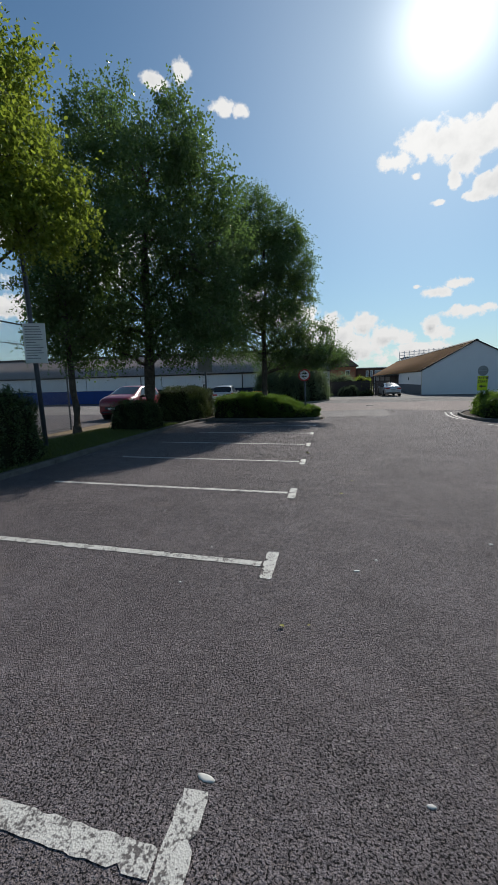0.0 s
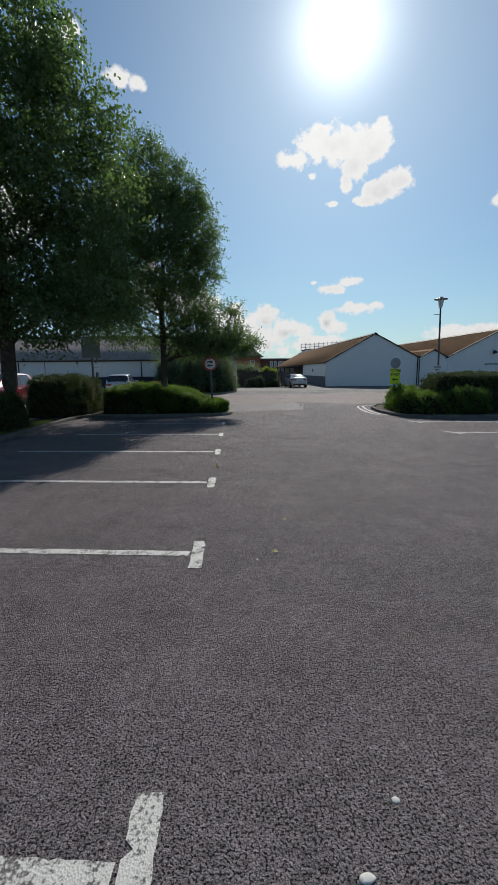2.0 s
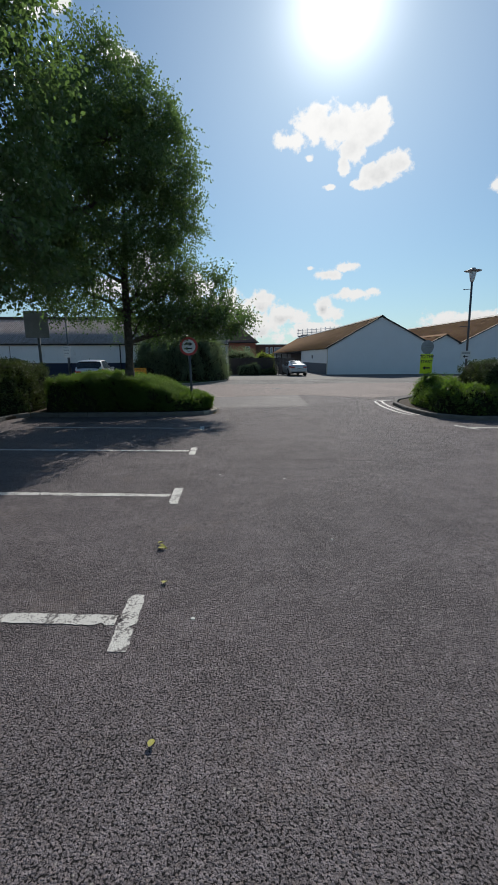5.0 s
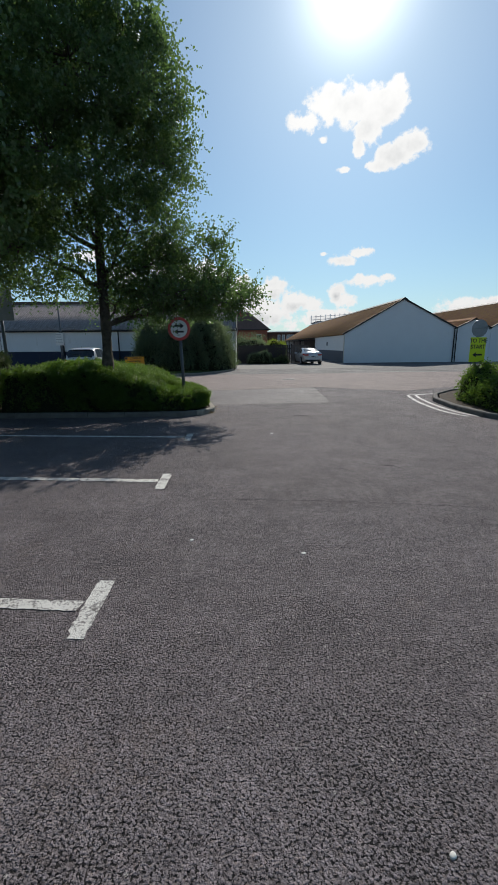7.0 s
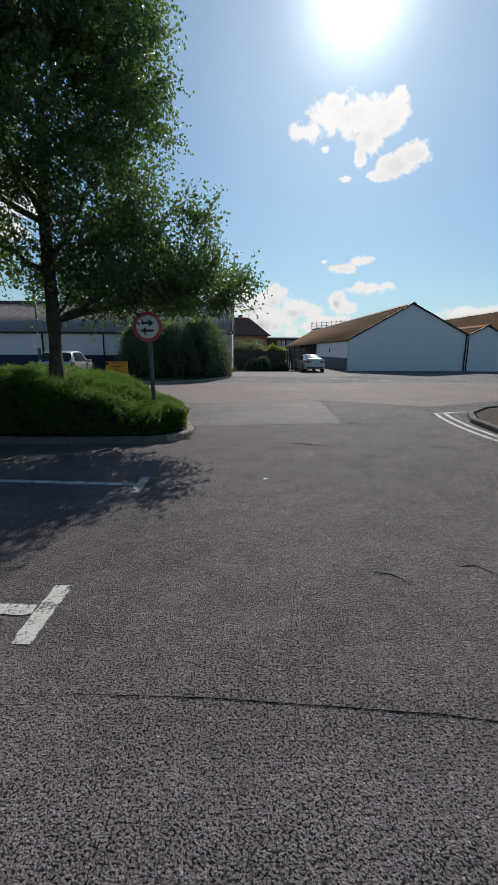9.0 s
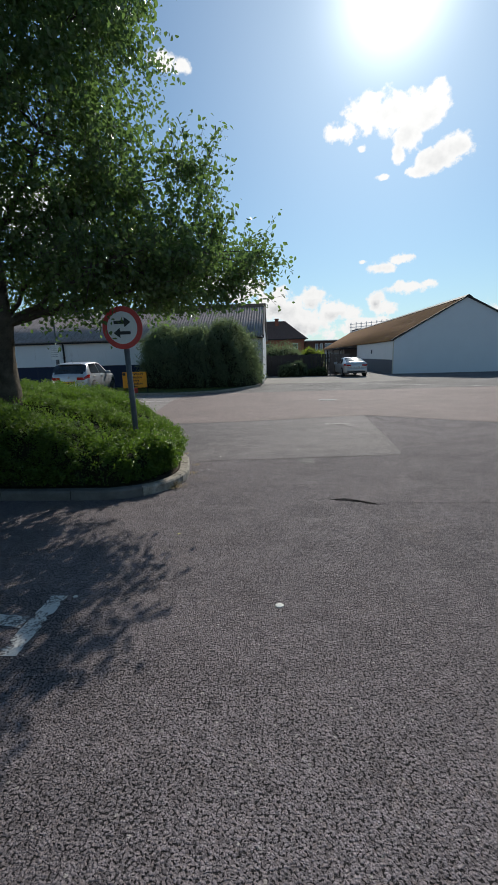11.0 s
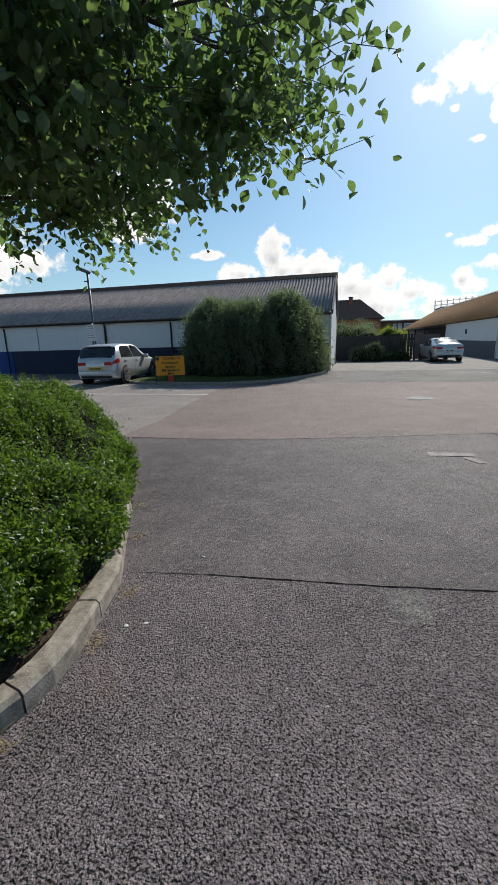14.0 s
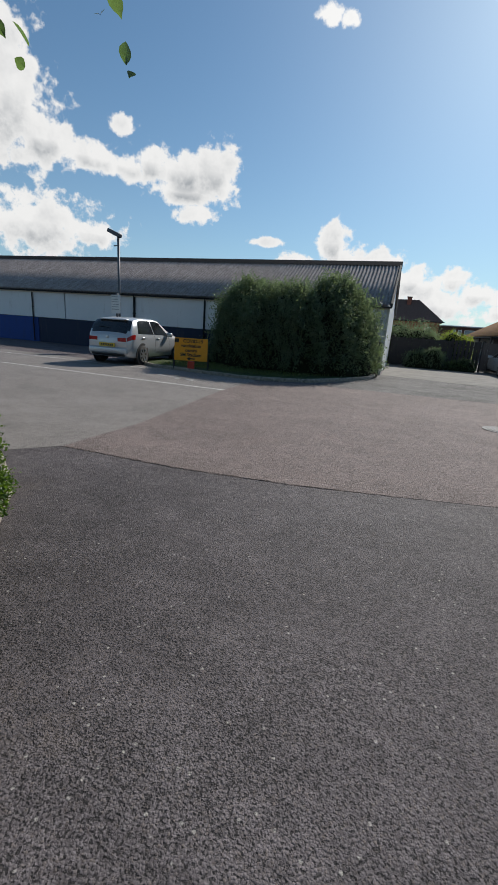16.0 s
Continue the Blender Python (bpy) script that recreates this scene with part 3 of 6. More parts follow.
def kerb_run(points, label, stone=0.9, width=0.13, height=0.11, top=KERB):
    """Kerb stones end to end along a line, road side on the right of its direction."""
    ob = thing("kerb", label, "kerb", kind="structure")
    pts = [Vector((*p, 0)) for p in points]
    leng = [0.0]
    for a, b in zip(pts, pts[1:]):
        leng.append(leng[-1] + (b - a).length)

    def at(s):
        s = min(max(s, 0), leng[-1])
        for k in range(len(pts) - 1):
            if s <= leng[k + 1] or k == len(pts) - 2:
                return pts[k].lerp(pts[k + 1], (s - leng[k]) / (leng[k + 1] - leng[k]))

    n = max(1, round(leng[-1] / stone))
    r = random.Random(len(points) + n)
    for k in range(n):
        a, b = leng[-1] * k / n + 0.005, leng[-1] * (k + 1) / n - 0.005
        bm = bmesh.new()
        m = 4
        rows = []
        dz = r.uniform(-0.006, 0.006)
        for j in range(m + 1):
            s = a + (b - a) * j / m
            p, q = at(s - 0.02), at(s + 0.02)
            d = (q - p).normalized()
            left = Vector((-d.y, d.x, 0))
            o = at(s)
            prof = ((0, -0.05), (0.004, height - 0.02), (0.022, height), (width - 0.012, height), (width, height - 0.012), (width, -0.05))
            rows.append([bm.verts.new(o + left * u + Vector((0, 0, w + (dz if w > 0 else 0)))) for u, w in prof])
        for A, B in zip(rows, rows[1:]):
            for i in range(len(A) - 1):
                bm.faces.new((A[i], B[i], B[i + 1], A[i + 1]))
        bm.faces.new(rows[0])
        bm.faces.new(rows[-1][::-1])
        bmesh.ops.recalc_face_normals(bm, faces=bm.faces)
        part("kerb_stone", bm, top, ob)
    return ob


ISLAND_L = [(-4.9, 16.62), (-4.2, 16.52), (-3.0, 16.48), (-0.45, 16.52)] + arc(-0.55, 17.35, 0.83, -80, 15, 8)[1:] + [(0.14, 18.1), (-0.12, 18.62), (-0.4, 19.2), (-0.85, 19.95), (-1.5, 20.7), (-2.2, 21.2), (-3.4, 21.4), (-7.2, 21.5)]
VERGE = [(-5.35, -6.0), (-5.35, 13.5), (-5.3, 15.0), (-5.2, 16.2), (-4.9, 16.62)]
kerb_run(VERGE, "grey concrete kerb beside the parking bays, darkened for tree shade", top=SHADED_KERB)
# the front run takes the darker copy: its shade is in the colour
kerb_run(ISLAND_L[:6], "concrete kerb along the planted island, darkened for its shaded side", 0.8, top=SHADED_KERB)
kerb_run(ISLAND_L[5:], "curved grey concrete kerb round the planted island", 0.62)
ISLAND_R = [(20.0, 14.75), (8.6, 14.85), (7.6, 14.95)] + arc(7.3, 16.3, 1.28, -90, -180, 8) + [(6.0, 17.3), (6.15, 18.6), (6.6, 19.6), (7.5, 20.6), (9.0, 21.2), (20.0, 21.4)]
kerb_run(ISLAND_R[::-1], "grey concrete kerb round the hedged island", 0.8, top=SHADED_KERB)
VERGE_B = [(-7.3, 31.2), (-6.75, 30.3), (-6.2, 29.95), (-3.1, 29.5), (-2.2, 29.65), (-1.1, 30.4), (-0.2, 31.9), (0.35, 33.3), (0.5, 34.6)]
kerb_run(VERGE_B, "low kerb round the strip of grass by the shed", 0.8, 0.12, 0.10)
sheet("verge_soil", [(-5.47, -6.0), (-5.47, 15.0), (-5.0, 16.8), (-4.9, 16.74), (-0.5, 16.66), (0.05, 17.0), (0.12, 17.6), (-0.1, 18.4), (-0.9, 19.85), (-2.3, 21.05), (-7.2, 21.35), (-9.0, 21.3), (-9.0, -6.0)], 0.075, SOIL, "dark soil of the planted verge and island", "soil", 0.12)
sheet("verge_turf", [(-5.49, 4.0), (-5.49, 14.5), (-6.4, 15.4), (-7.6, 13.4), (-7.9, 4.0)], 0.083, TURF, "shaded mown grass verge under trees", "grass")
sheet("litter_strip", [(-7.9, 8.0), (-7.6, 13.4), (-6.4, 15.4), (-7.2, 17.8), (-8.9, 17.8), (-8.9, 8.0)], 0.081, RUBBLE, "strip of dry brown leaf litter by the fence", "leaf litter")
sheet("island_soil", [(19.9, 14.9), (8.6, 15.0), (7.4, 15.15), (6.4, 15.6), (6.15, 16.3), (6.15, 17.3), (6.3, 18.5), (6.75, 19.5), (7.6, 20.4), (9.0, 21.05), (19.9, 21.2)][::-1], 0.08, SOIL, "dark soil of the hedged island", "soil", 0.12)
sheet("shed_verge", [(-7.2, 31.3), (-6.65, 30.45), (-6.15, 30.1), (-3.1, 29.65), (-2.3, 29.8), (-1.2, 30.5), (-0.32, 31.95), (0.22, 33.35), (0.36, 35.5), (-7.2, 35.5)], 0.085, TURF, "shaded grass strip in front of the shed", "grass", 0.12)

# ---- sheds ----


def corrugated(name, parent, material, x0, x1, eave, ridge, pitch=0.155, depth=0.036, along="x", courses=2, thick=0.012):
    """Corrugated sheets from an eave to a ridge, each (across, height), laid along x or y in lapped courses."""
    for c in range(courses):
        f0, f1 = c / courses - (0.02 if c else 0), (c + 1) / courses + 0.004
        lift = 0.004 * (c % 2)
        n = int((x1 - x0) / pitch * 6)
        s = np.linspace(x0, x1, n + 1)
        w = depth * np.sin(2 * np.pi * (s - x0) / pitch)
        rows = []
        for f in (f0, (f0 + f1) / 2, f1):
            a = eave[0] + (ridge[0] - eave[0]) * f
            z = eave[1] + (ridge[1] - eave[1]) * f
            p = np.stack([s, np.full_like(s, a), z + w + lift], 1) if along == "x" else np.stack([np.full_like(s, a), s, z + w + lift], 1)
            rows.append(p)
        rows.append(rows[0] - np.array([0, 0, thick]))
        verts = np.concatenate(rows[::1])
        m = n + 1
        k = np.arange(n)
        faces = []
        for a, b in ((0, 1), (1, 2), (3, 0)):
            faces.append(np.stack([a * m + k, a * m + k + 1, b * m + k + 1, b * m + k], 1))
        me = from_arrays(name, verts, np.concatenate(faces), material)
        piece(name, me, parent)


def gable_poly(bm, pts, y0, y1, axis="y"):
    """A flat outline, given as (across, height), made y0 to y1 thick."""
    def v(a, h, d):
        return bm.verts.new((a, d, h) if axis == "y" else (d, a, h))
    front = [v(a, h, y0) for a, h in pts]
    back = [v(a, h, y1) for a, h in pts]
    n = len(pts)
    bm.faces.new(front)
    bm.faces.new(back[::-1])
    for k in range(n):
        bm.faces.new((front[k], back[k], back[(k + 1) % n], front[(k + 1) % n]))
    bmesh.ops.recalc_face_normals(bm, faces=bm.faces)


def long_shed():
    L, R, F, RY, BK = -46.0, 0.55, 35.6, 39.5, 43.4
    shed = thing("long_shed", "long low shed, white over navy walls, grey corrugated roof", "shed", (0, 0, 0))
    # lower navy band and upper white panels
    bm = bmesh.new()
    box(bm, -16.6, R, F, F + 0.25, 0, 1.22)
    part("lower_wall", bm, NAVY_WALL, shed, "navy painted lower wall")
    bm = bmesh.new()
    box(bm, L, -16.65, F, F + 0.25, 0, 1.22)
    part("lower_wall", bm, BLUE_WALL, shed, "bright blue painted lower wall")
    edges = [-46, -40.2, -34.4, -28.6, -22.6, -16.9, -14.85, -10.75, -7.13, -3.2, 0.55]
    for a, b in zip(edges, edges[1:]):
        bm = bmesh.new()
        box(bm, a + 0.03, b - 0.03, F - 0.02, F + 0.2, 1.235, 2.52)
        bevelled(bm, 0.008, 1)
        part("wall_panel", bm, WHITE_WALL, shed)
    bm = bmesh.new()
    box(bm, L, R, F + 0.06, F + 0.24, 1.22, 2.56)
    part("wall_backing", bm, DARK_TRIM, shed)
    for x, w in ((-10.75, 0.10), (-7.13, 0.07), (-16.9, 0.06)):
        bm = bmesh.new()
        tube(bm, (x, F - 0.07, 0.05), (x, F - 0.07, 2.5), w / 2, seg=10)
        for z in (0.8, 1.7):
            box(bm, x - w * 0.8, x + w * 0.8, F - 0.09, F - 0.02, z, z + 0.04)
        part("drainpipe", bm, DARK_TRIM, shed, "black drainpipe", True)
    bm = bmesh.new()
    n = 10
    ring = [(F - 0.20 + 0.065 * math.cos(math.pi + math.pi * k / n), 2.545 + 0.065 * math.sin(math.pi + math.pi * k / n)) for k in range(n + 1)]
    gable_poly(bm, ring, L, R + 0.1, "x")
    part("gutter", bm, DARK_TRIM, shed, "black half-round gutter", True)
    bm = bmesh.new()
    box(bm, L, R, F - 0.10, F - 0.022, 2.44, 2.54)
    part("fascia", bm, CREAM, shed)
    # gable end that faces the forecourt
    bm = bmesh.new()
    gable_poly(bm, [(F + 0.26, 0), (BK, 0), (BK, 2.5), (RY, 4.6), (F + 0.26, 2.6)], R - 0.22, R, "x")
    part("gable_wall", bm, WHITE_WALL, shed)
    bm = bmesh.new()
    gable_poly(bm, [(F + 0.1, 0), (BK, 0), (BK, 2.5), (RY, 4.6), (F + 0.1, 2.6)], L, L + 0.25, "x")
    part("gable_wall", bm, WHITE_WALL, shed)
    bm = bmesh.new()
    box(bm, L, R - 0.23, BK - 0.25, BK, 0, 2.5)
    part("back_wall", bm, WHITE_WALL, shed)
    bm = bmesh.new()
    box(bm, R - 0.04, R + 0.05, F - 0.06, F + 0.05, 0.0, 2.5)
    part("corner_post", bm, CREAM, shed, "cream timber corner post")
    corrugated("roof_sheet", shed, GREY_ROOF, L, R + 0.12, (F - 0.22, 2.60), (RY, 4.72), courses=1)
    corrugated("roof_sheet", shed, GREY_ROOF, L, R + 0.12, (BK + 0.22, 2.60), (RY, 4.72))
    bm = bmesh.new()
    gable_poly(bm, [(RY - 0.46, 4.525), (RY, 4.772), (RY + 0.46, 4.525), (RY, 4.75)], L, R + 0.14, "x")
    part("ridge_cap", bm, ROOF_CAP, shed, "dark ridge capping")
    bm = bmesh.new()
    gable_poly(bm, [(F - 0.24, 2.50), (RY, 4.6), (RY, 4.76), (F - 0.24, 2.66)], R + 0.06, R + 0.13, "x")
    part("bargeboard", bm, DARK_TRIM, shed, "dark verge board")


def white_sheds():
    Y = 43.4
    BACK = 92.0
    for name, xl, zl, xp, zp, xr, zr, ws in (
        ("gabled_shed", 9.75, 2.40, 14.6, 5.14, 19.25, 2.80, 58.5),
        ("small_gabled_shed", 19.27, 2.78, 20.75, 3.50, 22.2, 2.80, 58.0),
        ("gabled_shed", 22.22, 2.78, 27.7, 5.55, 33.4, 2.6, 70.0),
    ):
        small = "small" in name
        back = 60.0 if small else BACK
        shed = thing(name, "small white rendered gable between two sheds with mossy roof" if small else "white rendered gabled shed with mossy brown corrugated roof", "shed")
        bm = bmesh.new()
        gable_poly(bm, [(xl, 0), (xr, 0), (xr, zr), (xp, zp), (xl, zl)], Y, Y + 0.25)
        part("gable_wall", bm, GABLE_WHITE, shed)
        lo = 57.9 if xl < 12 else back
        bm = bmesh.new()
        box(bm, xl, xl + 0.22, Y + 0.26, lo, 1.0, zl - 0.06)
        part("side_wall", bm, WHITE_WALL, shed)
        bm = bmesh.new()
        box(bm, xl - 0.02, xl + 0.22, Y + 0.26, lo, 0.0, 1.0)
        part("side_wall_base", bm, SLATE_WALL, shed, "dark grey painted lower wall")
        bm = bmesh.new()
        box(bm, xr - 0.22, xr, Y + 0.26, back, 0.0, zr - 0.06)
        part("side_wall", bm, WHITE_WALL, shed)
        bm = bmesh.new()
        gable_poly(bm, [(xl + 0.3, 0), (xr - 0.3, 0), (xr - 0.3, zr), (xp, zp - 0.1), (xl + 0.3, zl)], back - 0.25, back)
        part("back_wall", bm, WHITE_WALL, shed)
        corrugated("roof_sheet", shed, MOSS_ROOF, Y - 0.12, back, (xl - 0.22, zl - 0.02), (xp, zp + 0.08), 0.2, 0.03, "y", 1)
        corrugated("roof_sheet", shed, MOSS_ROOF, Y - 0.12, back, (xr + (0.0 if small else 0.02), zr + 0.0), (xp, zp + 0.08), 0.2, 0.03, "y", 1)
        bm = bmesh.new()
        gable_poly(bm, [(xp - 0.28, zp + 0.0), (xp, zp + 0.19), (xp + 0.28, zp + 0.0), (xp, zp + 0.11)], Y - 0.16, back)
        part("ridge_cap", bm, DARK_TRIM if not small else MOSS_ROOF, shed)
        for a, za in ((xl - 0.24, zl - 0.02), (xr + 0.02, zr)):
            bm = bmesh.new()
            gable_poly(bm, [(a, za - 0.06), (xp, zp + 0.02), (xp, zp + 0.12), (a, za + 0.05)], Y - 0.13, Y - 0.02)
            part("bargeboard", bm, DARK_TRIM, shed)
        if xl < 12:
            bm = bmesh.new()
            tube(bm, (xl - 0.03, Y + 0.1, 0), (xl - 0.03, Y + 0.1, 2.3), 0.05)
            part("drainpipe", bm, CREAM, shed)
            bm = bmesh.new()
            box(bm, xl - 0.06, xl - 0.005, 50.5, 50.8, 1.45, 1.8)
            part("vent", bm, SLATE_WALL, shed)
            for y0, y1 in ((58.0, 64.0), (64.0, 70.0)):
                bm = bmesh.new()
                box(bm, xl + 0.5, xl + 0.6, y0 + 0.05, y1 - 0.05, 0, 2.1)
                part("shed_door", bm, FENCE_WOOD, shed, "dark timber shed door")
            bm = bmesh.new()
            gable_poly(bm, [(57.9, 2.05), (70.0, 2.05), (70.0, 2.13), (57.9, 2.13)], xl - 1.9, xl + 0.2, "x")
            part("lean_to_roof", bm, DARK_TRIM, shed)
            for y in (58.2, 64, 69.8):
                bm = bmesh.new()
                box(bm, xl - 1.8, xl - 1.68, y - 0.06, y + 0.06, 0, 2.05)
                part("post", bm, FENCE_WOOD, shed)
        if zp > 5.3:
            bm = bmesh.new()
            box(bm, 26.2, 28.9, Y - 0.05, Y - 0.005, 0.0, 2.05)
            part("roller_door", bm, GABLE_WHITE, shed)
            bm = bmesh.new()
            box(bm, 26.05, 29.05, Y - 0.1, Y - 0.004, 2.06, 2.16)
            part("door_lintel", bm, SLATE_WALL, shed)
            bm = bmesh.new()
            lathe(bm, [(0.05, -0.1), (0.22, -0.08), (0.2, 0.05), (0.08, 0.16)], 14, pose(26.9, Y - 0.25, 3.3, -25))
            tube(bm, (26.9, Y - 0.25, 3.4), (26.9, Y, 3.55), 0.03)
            part("wall_lamp", bm, DARK_TRIM, shed, "dark wall-mounted lamp")
            bm = bmesh.new()
            box(bm, 27.55, 27.8, Y - 0.12, Y - 0.004, 4.55, 4.85)
            part("alarm_box", bm, SLATE_WALL, shed)
        if small:
            bm = bmesh.new()
            tube(bm, (xl - 0.2, Y - 0.07, 0), (xl - 0.2, Y - 0.07, 2.7), 0.05)
            tube(bm, (xl - 0.0, Y - 0.07, 0), (xl - 0.0, Y - 0.07, 2.7), 0.04)
            part("drainpipe", bm, DARK_TRIM, shed, "black drainpipe")


long_shed()
white_sheds()

# ---- planting ----


def inside_and_depth(P, poly):
    """For plan points: whether they lie in the outline, and how far from its edge."""
    poly = np.array(poly)
    a, b = poly, np.roll(poly, -1, 0)
    x, y = P[:, 0, None], P[:, 1, None]
    cross = (a[:, 1] > y) != (b[:, 1] > y)
    with np.errstate(divide="ignore", invalid="ignore"):
        xi = (b[:, 0] - a[:, 0]) * (y - a[:, 1]) / (b[:, 1] - a[:, 1]) + a[:, 0]
    inside = (cross & (x < xi)).sum(1) % 2 == 1
    ab = b - a
    t = np.clip(((x - a[:, 0]) * ab[:, 0] + (y - a[:, 1]) * ab[:, 1]) / (ab ** 2).sum(1), 0, 1)
    d = np.hypot(a[:, 0] + t * ab[:, 0] - x, a[:, 1] + t * ab[:, 1] - y).min(1)
    return inside, d


def lumps(P, scale, seed):
    r = np.random.default_rng(seed)
    out = np.zeros(len(P))
    for k in range(9):
        w = r.normal(size=2) * scale * (1 + 0.35 * k)
        out += np.sin(P[:, :2] @ w + r.uniform(0, 6.28)) / (1 + 0.3 * k)
    return out / 3.2


def hedge(name, label, poly, height, leaf, size, density, seed, round_in=0.4, uneven=0.08, base=0.08, shag=0.06, category="hedge", lump=1.6, sprigs=0, power=2.4, droop=0.1, width=0.5, taper=None, clump=0.05, grain=7.0):
    """A hedge on an outline: an inner body painted near-black as shade and a coat of single leaves, with loose sprigs
    on top.
    """
    r = np.random.default_rng(seed)
    poly_a = np.array(poly)
    lo, hi = poly_a.min(0), poly_a.max(0)

    def low(P):
        """How far the hedge falls off along x."""
        return np.interp(P[:, 0], taper[0], taper[1]) if taper else 1.0

    def top(P, d):
        f = np.clip(d / round_in, 0, 1)
        return base + (height * low(P) * (1 + uneven * lumps(P, lump, seed)) - base) * np.maximum(1 - (1 - f) ** power, 0) ** (1 / power)

    ob = thing(name, label, category)
    step = 0.08 if height < 2 else 0.22
    xs, ys = np.arange(lo[0] - step, hi[0] + 2 * step, step), np.arange(lo[1] - step, hi[1] + 2 * step, step)
    G = np.stack(np.meshgrid(xs, ys, indexing="ij"), -1).reshape(-1, 2)
    ins, d = inside_and_depth(G, poly)
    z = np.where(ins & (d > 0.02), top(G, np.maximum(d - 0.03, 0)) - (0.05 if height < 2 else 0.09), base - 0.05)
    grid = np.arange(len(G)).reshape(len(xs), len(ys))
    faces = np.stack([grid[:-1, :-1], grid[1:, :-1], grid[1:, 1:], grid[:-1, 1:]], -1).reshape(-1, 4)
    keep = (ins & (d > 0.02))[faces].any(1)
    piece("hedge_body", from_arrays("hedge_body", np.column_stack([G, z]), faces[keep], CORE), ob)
    area = abs((poly_a[:, 0] * np.roll(poly_a[:, 1], -1) - np.roll(poly_a[:, 0], -1) * poly_a[:, 1]).sum()) / 2
    edge = np.roll(poly_a, -1, 0) - poly_a
    el = np.hypot(edge[:, 0], edge[:, 1])
    n_top, n_side = int(area * density), int(el.sum() * height * density * 1.25)
    P = r.uniform(lo, hi, (int(n_top * ((hi - lo).prod() / area)) + 10, 2))
    ins, d = inside_and_depth(P, poly)
    P, d = P[ins], d[ins]
    T = np.column_stack([P, top(P, d)])
    which = r.choice(len(el), n_side, p=el / el.sum())
    Q = poly_a[which] + edge[which] * r.uniform(0, 1, n_side)[:, None]
    out = np.stack([edge[which, 1], -edge[which, 0]], 1) / el[which][:, None]
    sign = 1.0 if (poly_a[:, 0] * np.roll(poly_a[:, 1], -1) - np.roll(poly_a[:, 0], -1) * poly_a[:, 1]).sum() > 0 else -1.0
    out *= sign
    u = r.uniform(0.0, 1, n_side) ** 0.85
    inward = round_in * (1 - (1 - np.minimum(u, 0.999) ** power) ** (1 / power)) + 0.05 * lumps(np.column_stack([Q[:, 0] + u * 2, Q[:, 1] - u]), lump * 2.5, seed + 3)
    S = np.column_stack([Q - out * inward[:, None], base + (height * low(Q) - base) * u * (1 + uneven * lumps(Q, lump, seed))])
    C = np.concatenate([T, S])
    O = np.concatenate([np.tile([0, 0, 1.0], (len(T), 1)), np.column_stack([out, np.full(n_side, 0.5)])])
    # boughs stand out in clumps, with gaps that show the near-black painted body
    bough = lumps(np.column_stack([C[:, 0] + 0.7 * C[:, 2], C[:, 1] - 0.6 * C[:, 2]]), grain, seed + 9) + 0.5 * lumps(np.column_stack([C[:, 0] - C[:, 2], C[:, 1] + 0.8 * C[:, 2]]), grain * 2, seed + 10)
    keep = r.uniform(size=len(C)) < np.clip(0.66 + 1.0 * bough, 0.06, 1.0)
    C, O, bough = C[keep], O[keep], bough[keep]
    C = C + O * (clump * bough)[:, None] + O * r.normal(0, shag, len(C))[:, None] + r.normal(0, 0.015, C.shape)
    extra, eo = [], []
    for k in range(sprigs):
        p = T[r.integers(len(T))] if r.uniform() < 0.75 else S[r.integers(len(S))]
        way = np.array([*r.normal(0, 0.4, 2), 1.0])
        n = r.integers(7, 16)
        s = np.linspace(0, r.uniform(0.05, 0.15) * (1 if height < 2 else 3.6), n)
        extra.append(p + s[:, None] * way + r.normal(0, 0.012, (n, 3)))
        eo.append(np.tile(way, (n, 1)))
    if extra:
        C, O = np.concatenate([C] + extra), np.concatenate([O] + eo)
    C[:, 2] = np.maximum(C[:, 2], base + 0.01)
    me = leaves("foliage", C, size, leaf, seed + 1, droop, width, 0.14, O, True)
    piece("foliage", me, ob)
    return ob


ISLAND_HEDGE = [(-4.55, 16.85), (-0.5, 16.74), (-0.10, 17.0), (0.03, 17.5), (0.0, 18.0), (-0.18, 18.6), (-0.55, 19.4), (-1.02, 20.12), (-2.2, 21.05), (-4.5, 21.1)]
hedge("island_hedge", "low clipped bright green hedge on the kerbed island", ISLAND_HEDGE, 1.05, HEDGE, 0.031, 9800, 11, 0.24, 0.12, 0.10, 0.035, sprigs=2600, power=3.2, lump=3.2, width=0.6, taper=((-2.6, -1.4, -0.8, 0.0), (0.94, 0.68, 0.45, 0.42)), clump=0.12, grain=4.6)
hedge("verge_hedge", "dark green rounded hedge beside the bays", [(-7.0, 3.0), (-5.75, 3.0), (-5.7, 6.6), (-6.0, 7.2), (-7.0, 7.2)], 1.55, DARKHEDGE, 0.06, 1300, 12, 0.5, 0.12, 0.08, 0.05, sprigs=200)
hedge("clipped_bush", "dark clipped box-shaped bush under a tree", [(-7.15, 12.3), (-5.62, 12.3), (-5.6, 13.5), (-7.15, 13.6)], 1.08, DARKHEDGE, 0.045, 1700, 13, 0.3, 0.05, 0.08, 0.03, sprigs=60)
# the darker leaf colour here stands in for the tree's shade
hedge("verge_hedge", "green hedge darkened for tree shade, with sunlit sprigs near the kerb", [(-6.9, 15.9), (-5.45, 15.9), (-5.1, 17.0), (-5.05, 18.6), (-6.9, 18.6)], 1.40, DARKHEDGE, 0.05, 2200, 14, 0.25, 0.10, 0.08, 0.05, sprigs=260)
